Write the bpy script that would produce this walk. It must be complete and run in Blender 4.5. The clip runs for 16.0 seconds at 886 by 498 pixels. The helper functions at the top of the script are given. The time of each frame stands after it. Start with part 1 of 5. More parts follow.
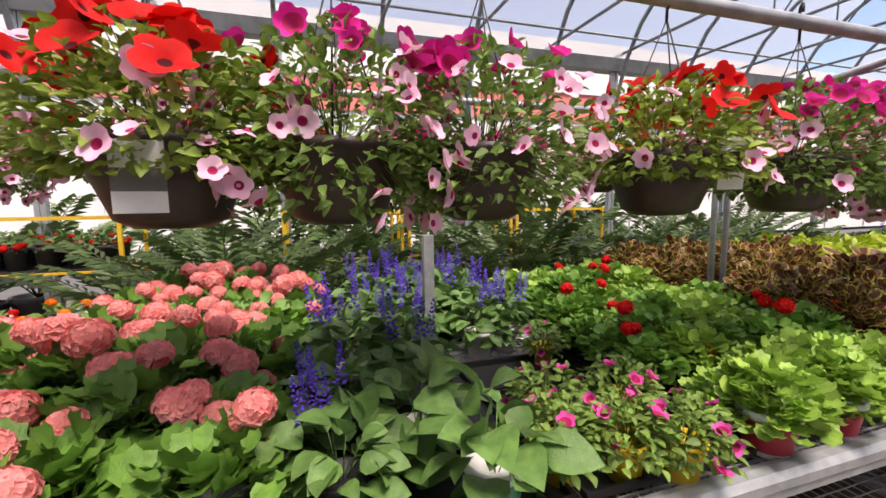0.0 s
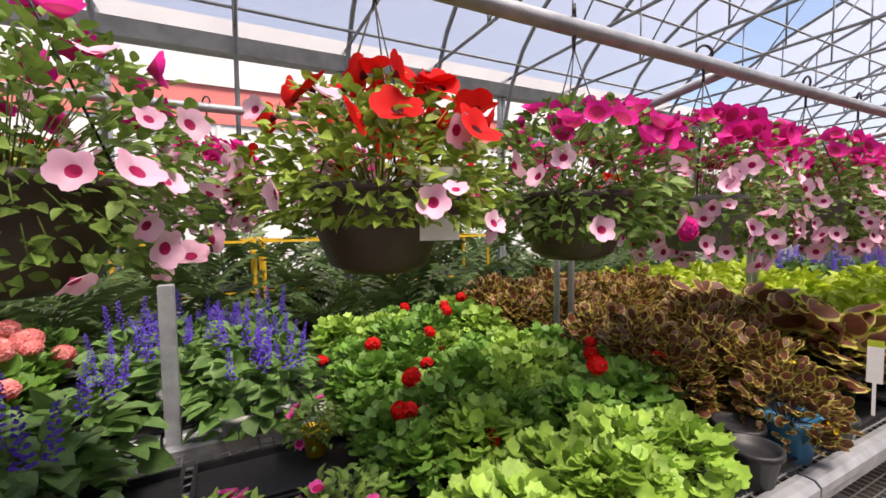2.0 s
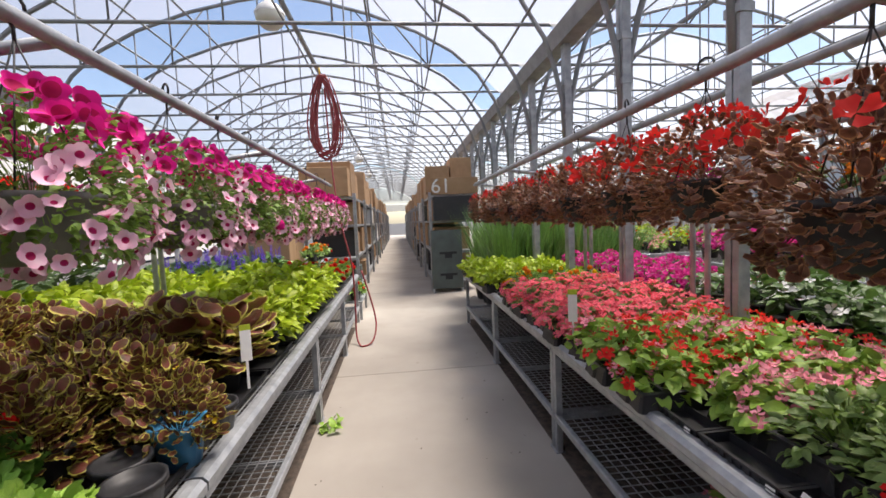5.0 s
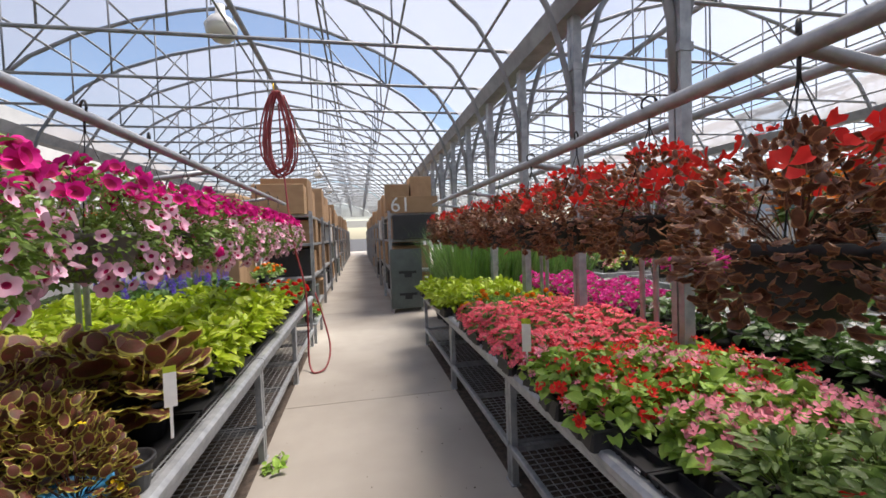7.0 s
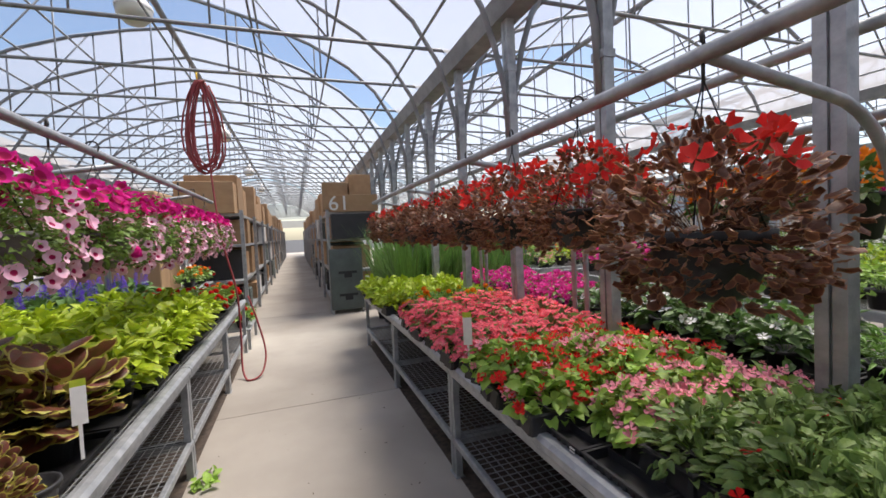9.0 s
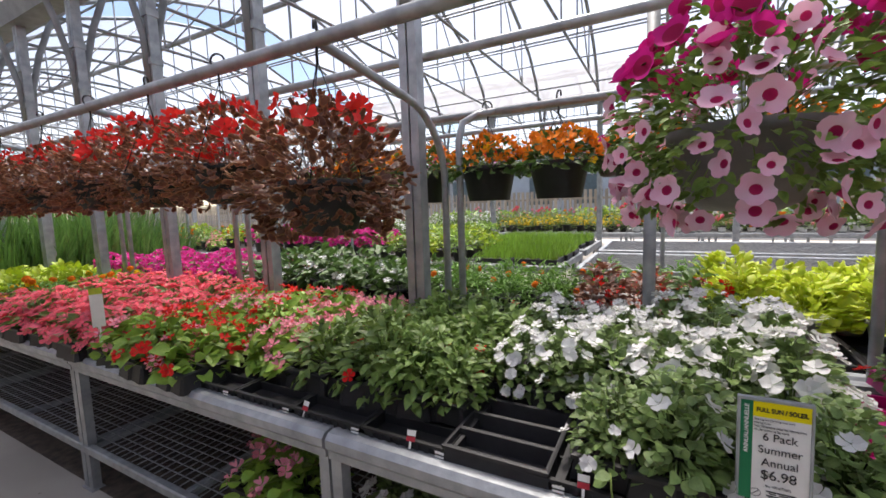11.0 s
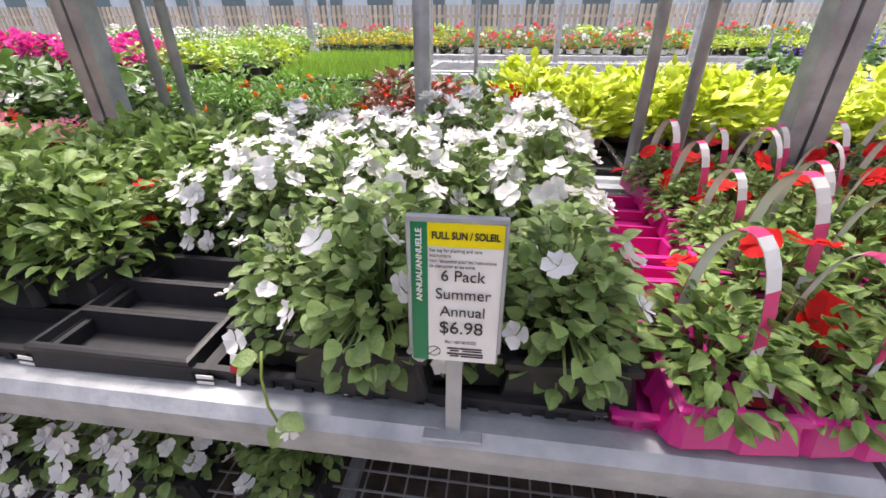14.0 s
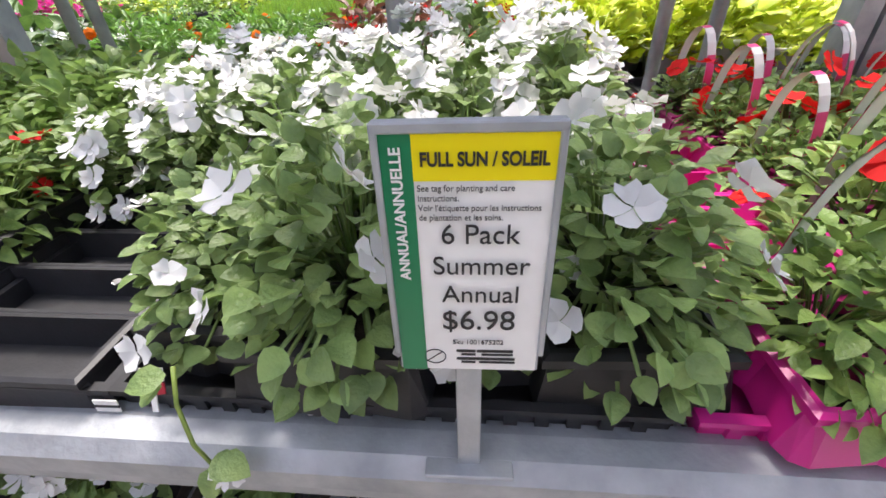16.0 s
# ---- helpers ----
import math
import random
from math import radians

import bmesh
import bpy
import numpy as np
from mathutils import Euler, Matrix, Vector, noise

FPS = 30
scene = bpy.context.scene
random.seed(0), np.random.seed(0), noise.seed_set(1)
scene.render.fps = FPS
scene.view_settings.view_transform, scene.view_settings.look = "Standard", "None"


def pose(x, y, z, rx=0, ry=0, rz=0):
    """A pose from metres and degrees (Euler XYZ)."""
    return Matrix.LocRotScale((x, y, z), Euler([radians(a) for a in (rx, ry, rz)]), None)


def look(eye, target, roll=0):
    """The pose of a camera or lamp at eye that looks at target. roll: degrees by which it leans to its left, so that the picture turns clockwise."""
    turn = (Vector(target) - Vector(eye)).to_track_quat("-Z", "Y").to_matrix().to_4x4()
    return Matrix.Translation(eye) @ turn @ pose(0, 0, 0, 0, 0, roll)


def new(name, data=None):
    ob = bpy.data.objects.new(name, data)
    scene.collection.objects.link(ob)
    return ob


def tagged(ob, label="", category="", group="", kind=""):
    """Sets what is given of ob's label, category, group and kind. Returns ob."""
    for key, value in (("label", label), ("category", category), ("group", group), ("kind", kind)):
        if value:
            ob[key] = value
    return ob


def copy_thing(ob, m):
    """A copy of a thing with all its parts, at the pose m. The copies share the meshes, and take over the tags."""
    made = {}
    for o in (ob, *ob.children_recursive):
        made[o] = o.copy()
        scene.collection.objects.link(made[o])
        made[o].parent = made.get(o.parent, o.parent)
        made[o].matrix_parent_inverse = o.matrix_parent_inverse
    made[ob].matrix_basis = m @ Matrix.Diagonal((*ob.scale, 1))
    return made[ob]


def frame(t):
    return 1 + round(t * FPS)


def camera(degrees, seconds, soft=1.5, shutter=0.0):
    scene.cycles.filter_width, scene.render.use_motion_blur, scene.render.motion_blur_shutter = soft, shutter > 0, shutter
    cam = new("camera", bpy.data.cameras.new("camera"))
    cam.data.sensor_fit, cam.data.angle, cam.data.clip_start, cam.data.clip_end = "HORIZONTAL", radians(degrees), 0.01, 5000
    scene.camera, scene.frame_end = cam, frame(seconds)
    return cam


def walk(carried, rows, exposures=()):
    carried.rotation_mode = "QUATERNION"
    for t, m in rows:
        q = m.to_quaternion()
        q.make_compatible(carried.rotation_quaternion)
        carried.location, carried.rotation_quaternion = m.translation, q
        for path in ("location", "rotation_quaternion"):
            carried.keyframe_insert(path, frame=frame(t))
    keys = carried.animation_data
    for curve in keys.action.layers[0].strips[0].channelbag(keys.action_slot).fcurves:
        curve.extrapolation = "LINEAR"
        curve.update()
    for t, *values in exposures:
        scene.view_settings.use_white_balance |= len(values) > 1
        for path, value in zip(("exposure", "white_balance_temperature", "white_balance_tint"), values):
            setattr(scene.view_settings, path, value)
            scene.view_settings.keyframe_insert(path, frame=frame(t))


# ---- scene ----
cam = camera(94.1, 16.0, soft=1.6)
# t, eye, target, roll
ROWS = [
    (0, (0.528, 0.157, 1.487), (1.133, 2.05, 1.265), -0.7),
    (0.5, (0.779, 0.151, 1.539), (1.412, 2.038, 1.348), -0.8),
    (1, (0.947, 0.175, 1.518), (1.625, 2.05, 1.362), -1.0),
    (1.5, (1.14, 0.279, 1.524), (1.903, 2.123, 1.395), -0.7),
    (2, (1.302, 0.313, 1.549), (2.207, 2.092, 1.422), -0.6),
    (2.5, (1.397, 0.295, 1.561), (2.51, 1.95, 1.41), -0.4),
    (3, (1.475, 0.249, 1.533), (2.837, 1.706, 1.386), -0.5),
    (3.5, (1.515, 0.281, 1.525), (3.152, 1.42, 1.364), -0.7),
    (4, (1.514, 0.307, 1.513), (3.373, 1.027, 1.358), -1.5),
    (4.5, (1.541, 0.284, 1.507), (3.52, 0.527, 1.353), -2.0),
    (5, (1.559, 0.237, 1.514), (3.543, 0.026, 1.373), -2.5),
    (5.2, (1.558, 0.219, 1.534), (3.519, -0.145, 1.392), -2.6),
    (7.3, (1.632, 0.159, 1.577), (3.595, -0.224, 1.518), -2.0),
    (7.5, (1.633, 0.153, 1.569), (3.609, -0.15, 1.507), -1.4),
    (8, (1.639, 0.147, 1.559), (3.618, -0.128, 1.473), -1.3),
    (8.2, (1.648, 0.127, 1.561), (3.618, -0.206, 1.473), -1.8),
    (10.3, (1.517, 0.243, 1.508), (2.979, -1.118, 1.405), -1.7),
    (10.5, (1.497, 0.225, 1.476), (2.826, -1.265, 1.355), -1.7),
    (11, (1.399, 0.199, 1.426), (2.339, -1.554, 1.218), -1.9),
    (11.5, (1.237, 0.232, 1.412), (1.798, -1.662, 1.095), -1.6),
    (12, (1.15, 0.272, 1.372), (1.455, -1.657, 0.94), -1.7),
    (12.5, (1.17, 0.17, 1.336), (1.354, -1.744, 0.784), -1.5),
    (13, (1.199, 0.023, 1.314), (1.366, -1.851, 0.637), -0.7),
    (13.5, (1.187, -0.168, 1.292), (1.393, -1.984, 0.479), -0.0),
    (14, (1.175, -0.308, 1.236), (1.41, -2.051, 0.284), -0.0),
    (14.5, (1.186, -0.413, 1.172), (1.442, -2.085, 0.106), -1.3),
    (15, (1.193, -0.474, 1.139), (1.437, -2.101, 0.002), -2.0),
    (15.5, (1.209, -0.482, 1.119), (1.42, -2.098, -0.04), -2.1),
    (16, (1.206, -0.479, 1.127), (1.38, -2.126, 0.006), -2.7),
]
walk(cam, [(t, look(eye, target, roll)) for t, eye, target, roll in ROWS],
     [(0.0, 1.25, 7300, 20), (3.0, 1.25, 7350, 19), (5.0, 1.12, 7050, 15), (8.2, 0.95, 6950, 14), (10.5, 1.05, 6800, 13), (12.0, 1.7, 7050, 18), (14.0, 2.05, 6900, 18), (16.0, 2.1, 6700, 15)])

# ---- world and sun ----
world = bpy.data.worlds.new("world")
scene.world = world
world.use_nodes = True
wn, wl = world.node_tree.nodes, world.node_tree.links
sky = wn.new("ShaderNodeTexSky")
sky.sky_type, sky.sun_disc = "NISHITA", False
SUN_WAY = Vector((0.16, -0.42, 1.0)).normalized()
sky.sun_elevation = math.asin(SUN_WAY.z)
sky.sun_rotation = math.atan2(SUN_WAY.x, SUN_WAY.y)
wl.new(sky.outputs[0], wn["Background"].inputs[0])
wn["Background"].inputs[1].default_value = 0.12
sun = new("sun", bpy.data.lights.new("sun", "SUN"))
sun.data.energy, sun.data.angle, sun.data.color = 5.0, radians(22.0), (1.0, 0.96, 0.9)
sun.matrix_world = look(SUN_WAY * 60, (0, 0, 0))


# ---- materials ----
def material(name, a, b=None, rough=0.6, metal=0.0, scale=8.0, bump=0.0, through_light=0.0, vary=0.0, island=0.0, spec=0.5, fine=0.0):
    """Two colours mixed by noise at two scales; vary: by object; island: by loose piece."""
    m = bpy.data.materials.new(name)
    m.use_nodes = True
    n, l = m.node_tree.nodes, m.node_tree.links
    p = n["Principled BSDF"]
    b = b or tuple(c * 0.75 for c in a)
    co = n.new("ShaderNodeTexCoord")
    no = n.new("ShaderNodeTexNoise")
    no.inputs["Scale"].default_value, no.inputs["Detail"].default_value = scale, 6.0
    l.new(co.outputs["Object"], no.inputs["Vector"])
    mix = n.new("ShaderNodeMix")
    mix.data_type = "RGBA"
    ramp = n.new("ShaderNodeMapRange")
    ramp.inputs[1].default_value, ramp.inputs[2].default_value = 0.32, 0.68
    l.new(no.outputs[0], ramp.inputs[0])
    l.new(ramp.outputs[0], mix.inputs[0])
    mix.inputs[6].default_value, mix.inputs[7].default_value = (*a, 1), (*b, 1)
    out = mix.outputs[2]
    for amount, source in ((vary, ("ShaderNodeObjectInfo", 5)), (island, ("ShaderNodeNewGeometry", 8))):
        if amount:
            src = n.new(source[0])
            hsv = n.new("ShaderNodeHueSaturation")
            mr = n.new("ShaderNodeMapRange")
            mr.inputs[3].default_value, mr.inputs[4].default_value = 1 - amount, 1 + amount
            l.new(src.outputs["Random" if source[1] == 5 else "Random Per Island"], mr.inputs[0])
            l.new(mr.outputs[0], hsv.inputs["Value"])
            l.new(out, hsv.inputs["Color"])
            out = hsv.outputs[0]
    l.new(out, p.inputs["Base Color"])
    p.inputs["Roughness"].default_value, p.inputs["Metallic"].default_value = rough, metal
    p.inputs["Specular IOR Level"].default_value = spec
    if bump or fine:
        n2 = n.new("ShaderNodeTexNoise")
        n2.inputs["Scale"].default_value, n2.inputs["Detail"].default_value = scale * 7, 4.0
        l.new(co.outputs["Object"], n2.inputs["Vector"])
        bu = n.new("ShaderNodeBump")
        bu.inputs["Strength"].default_value, bu.inputs["Distance"].default_value = bump, 0.01
        l.new(n2.outputs[0], bu.inputs["Height"])
        l.new(bu.outputs[0], p.inputs["Normal"])
        if metal or fine:
            mr = n.new("ShaderNodeMapRange")
            mr.inputs[3].default_value, mr.inputs[4].default_value = max(rough - 0.15, 0.05), min(rough + 0.2, 1)
            l.new(n2.outputs[0], mr.inputs[0])
            l.new(mr.outputs[0], p.inputs["Roughness"])
    if through_light:
        tr = n.new("ShaderNodeBsdfTranslucent")
        l.new(out, tr.inputs[0])
        ms = n.new("ShaderNodeMixShader")
        ms.inputs[0].default_value = through_light
        l.new(p.outputs[0], ms.inputs[1])
        l.new(tr.outputs[0], ms.inputs[2])
        l.new(ms.outputs[0], n["Material Output"].inputs[0])
    return m


def leafy(name, a, b, rough=0.36, island=0.3):
    a, b = (tuple(min(0.7, c * k) for c, k in zip(q, (1.55, 1.38, 1.25))) for q in (a, b))
    return material(name, a, b, rough, scale=38, bump=0.3, through_light=0.25, island=island, vary=0.12, spec=0.4)


def petal(name, a, b=None):
    return material(name, a, b or tuple(c * 0.8 for c in a), 0.7, scale=25, through_light=0.25, island=0.18, spec=0.2)


MG = material("galvanised", (0.46, 0.48, 0.5), (0.3, 0.32, 0.34), 0.5, 0.55, 14, 0.12)
MFRAME = material("frame_steel", (0.3, 0.315, 0.33), (0.2, 0.21, 0.225), 0.55, 0.35, 6, 0.1)
MWIRE = material("wire", (0.42, 0.43, 0.44), (0.28, 0.29, 0.3), 0.5, 0.5, 30)
MCONC = material("concrete", (0.42, 0.385, 0.34), (0.31, 0.28, 0.245), 0.85, 0, 0.9, 0.12, fine=0.1)
MDIRT = material("dirt", (0.12, 0.09, 0.07), (0.05, 0.04, 0.035), 0.95, 0, 20, 0.5)
MSOIL = material("soil", (0.035, 0.025, 0.02), (0.015, 0.012, 0.01), 0.95, 0, 80, 0.6)
MBLACK = material("black_plastic", (0.012, 0.012, 0.014), (0.02, 0.02, 0.022), 0.52, 0, 30, 0.05, vary=0.3)
MBROWN = material("brown_plastic", (0.055, 0.03, 0.028), (0.04, 0.022, 0.02), 0.45, 0, 30, 0.05)
MGREYPOT = material("grey_plastic", (0.18, 0.17, 0.165), (0.13, 0.125, 0.12), 0.5, 0, 20, 0.05)
MMAG = material("magenta_plastic", (0.6, 0.02, 0.24), (0.5, 0.015, 0.2), 0.32, 0, 10, 0.02)
MWHITE = material("white_plastic", (0.78, 0.78, 0.76), (0.68, 0.68, 0.66), 0.5, 0, 20)
MPAPER = material("paper", (0.82, 0.81, 0.78), (0.76, 0.75, 0.72), 0.6, 0, 30)
MYEL = material("yellow_label", (0.85, 0.6, 0.02), (0.8, 0.5, 0.02), 0.5, 0, 20)
MYPAINT = material("yellow_paint", (0.8, 0.5, 0.03), (0.65, 0.38, 0.02), 0.5, 0, 12, 0.1)
MSIGNYEL = material("sign_yellow", (0.85, 0.72, 0.0), (0.83, 0.69, 0.0), 0.35, 0, 10)
MGREEN = material("sign_green", (0.0, 0.19, 0.075), (0.0, 0.17, 0.065), 0.35, 0, 10)
MINK = material("ink", (0.012, 0.012, 0.014), (0.015, 0.015, 0.017), 0.5, 0, 10)
MPINKTAG = material("tag_pink", (0.75, 0.05, 0.2), (0.7, 0.04, 0.17), 0.45, 0, 10)
MREDTAG = material("tag_red", (0.45, 0.02, 0.04), (0.4, 0.02, 0.04), 0.45, 0, 10)
MTAGBLUE = material("label_blue", (0.05, 0.28, 0.5), (0.04, 0.2, 0.4), 0.45, 0, 10)
MHOSE = material("red_rubber", (0.33, 0.05, 0.055), (0.26, 0.035, 0.04), 0.5, 0, 20)
MCARD = material("cardboard", (0.42, 0.27, 0.15), (0.36, 0.22, 0.12), 0.8, 0, 5, 0.05, vary=0.15)
MCARDDK = material("dark_carton", (0.02, 0.022, 0.025), (0.03, 0.03, 0.035), 0.5, 0, 5)
MCABINET = material("green_grey_cabinet", (0.12, 0.15, 0.14), (0.09, 0.11, 0.105), 0.5, 0, 5, 0.05)
MREDWALL = material("red_cladding", (0.5, 0.13, 0.11), (0.45, 0.11, 0.1), 0.7, 0, 2)
MPALEWALL = material("pale_cladding", (0.55, 0.54, 0.52), (0.45, 0.44, 0.43), 0.8, 0, 1)
MWOOD = material("fence_wood", (0.42, 0.36, 0.28), (0.3, 0.25, 0.19), 0.8, 0, 4, 0.2, vary=0.2)
MASPHALT = material("asphalt", (0.06, 0.06, 0.062), (0.045, 0.045, 0.046), 0.9, 0, 3, 0.2)
MLAMP = material("lamp_glass", (0.75, 0.75, 0.68), (0.7, 0.7, 0.62), 0.3, 0, 5, through_light=0.3)
MBLUE = material("blue_plastic", (0.06, 0.22, 0.5), (0.05, 0.18, 0.42), 0.5, 0, 10)

MFILM = bpy.data.materials.new("poly_film")
MFILM.use_nodes = True
fn, fl = MFILM.node_tree.nodes, MFILM.node_tree.links
ftr, fdi, fmx, fno, fmr, fco = (fn.new("ShaderNode" + k) for k in ("BsdfTranslucent", "BsdfDiffuse", "MixShader", "TexNoise", "Mix", "TexCoord"))
fmr.data_type = "RGBA"
fmr.inputs[6].default_value, fmr.inputs[7].default_value = (0.4, 0.4, 0.41, 1), (0.32, 0.32, 0.34, 1)
fno.inputs["Scale"].default_value, fno.inputs["Detail"].default_value = 0.7, 5
fl.new(fco.outputs["Object"], fno.inputs["Vector"])
fl.new(fno.outputs[0], fmr.inputs[0])
fl.new(fmr.outputs[2], ftr.inputs[0])
fdi.inputs[0].default_value = (0.8, 0.8, 0.82, 1)
fmx.inputs[0].default_value = 0.25
fl.new(ftr.outputs[0], fmx.inputs[1])
fl.new(fdi.outputs[0], fmx.inputs[2])
ftp, fm2 = fn.new("ShaderNodeBsdfTransparent"), fn.new("ShaderNodeMixShader")
fm2.inputs[0].default_value = 0.5
fl.new(fmx.outputs[0], fm2.inputs[1])
fl.new(ftp.outputs[0], fm2.inputs[2])
fl.new(fm2.outputs[0], fn["Material Output"].inputs[0])

MCLEAR = bpy.data.materials.new("clear_panel")
MCLEAR.use_nodes = True
cn, cl = MCLEAR.node_tree.nodes, MCLEAR.node_tree.links
ctp, cgl, cmx = (cn.new("ShaderNode" + k) for k in ("BsdfTransparent", "BsdfGlossy", "MixShader"))
ctp.inputs[0].default_value = (0.85, 0.88, 0.9, 1)
cgl.inputs["Roughness"].default_value = 0.12
cmx.inputs[0].default_value = 0.06
cl.new(ctp.outputs[0], cmx.inputs[1])
cl.new(cgl.outputs[0], cmx.inputs[2])
cl.new(cmx.outputs[0], cn["Material Output"].inputs[0])

LGER = leafy("geranium_leaf", (0.12, 0.27, 0.05), (0.07, 0.18, 0.03))
LGER2 = leafy("pale_geranium_leaf", (0.22, 0.38, 0.07), (0.14, 0.28, 0.05))
LIMP = leafy("impatiens_leaf", (0.175, 0.285, 0.085), (0.085, 0.165, 0.05))
LVAR = leafy("variegated_leaf", (0.18, 0.285, 0.105), (0.085, 0.155, 0.055))
LSAL = leafy("salvia_leaf", (0.1, 0.21, 0.06), (0.06, 0.14, 0.04))
LPET = leafy("petunia_leaf", (0.15, 0.265, 0.06), (0.085, 0.17, 0.035))
LYEL = leafy("yellow_green_leaf", (0.19, 0.28, 0.045), (0.1, 0.18, 0.03))
LLIME = leafy("lime_leaf", (0.34, 0.46, 0.03), (0.2, 0.33, 0.03))
LNEON = leafy("chartreuse_leaf", (0.42, 0.57, 0.05), (0.3, 0.45, 0.04))
LCOL = leafy("coleus_leaf", (0.12, 0.032, 0.032), (0.07, 0.042, 0.017))
LRIM = leafy("coleus_rim", (0.36, 0.34, 0.08), (0.22, 0.24, 0.05))
LBRZ = leafy("bronze_leaf", (0.16, 0.07, 0.045), (0.08, 0.036, 0.024))
LBRZRIM = leafy("bronze_rim", (0.3, 0.17, 0.09), (0.2, 0.1, 0.06))
LDARK = leafy("dark_leaf", (0.07, 0.15, 0.035), (0.04, 0.09, 0.025))
LGRASS = leafy("grass_blade", (0.1, 0.22, 0.06), (0.07, 0.15, 0.04))
LTURF = leafy("turf_blade", (0.2, 0.36, 0.05), (0.14, 0.28, 0.04))
LPALM = leafy("palm_leaf", (0.06, 0.11, 0.035), (0.03, 0.06, 0.02))
LSTEM = leafy("stem", (0.2, 0.3, 0.08), (0.13, 0.2, 0.05))
PSAL = petal("salmon_petal", (0.9, 0.28, 0.26), (0.88, 0.38, 0.36))
PRED = petal("red_petal", (0.75, 0.015, 0.012), (0.6, 0.01, 0.01))
PCOR = petal("coral_petal", (0.88, 0.13, 0.17), (0.85, 0.2, 0.26))
PBEG = petal("begonia_petal", (0.85, 0.05, 0.035), (0.78, 0.03, 0.03))
PPINK = petal("pink_petal", (0.87, 0.26, 0.35), (0.85, 0.36, 0.44))
PMAG = petal("magenta_petal", (0.82, 0.03, 0.33), (0.7, 0.02, 0.28))
PHOT = petal("hot_pink_petal", (0.84, 0.11, 0.45), (0.78, 0.08, 0.38))
PLIL = petal("pale_pink_petal", (0.87, 0.45, 0.62), (0.85, 0.58, 0.7))
PEYE = petal("flower_eye", (0.5, 0.02, 0.12), (0.4, 0.015, 0.1))
PDARK = petal("dark_eye", (0.12, 0.005, 0.01), (0.08, 0.004, 0.01))
PWHITE = petal("white_petal", (0.86, 0.86, 0.85), (0.8, 0.8, 0.8))
PVIO = petal("violet_petal", (0.12, 0.06, 0.5), (0.09, 0.04, 0.38))
PORA = petal("orange_petal", (0.85, 0.27, 0.02), (0.8, 0.2, 0.015))
PYEL = petal("yellow_petal", (0.85, 0.6, 0.02), (0.8, 0.5, 0.02))


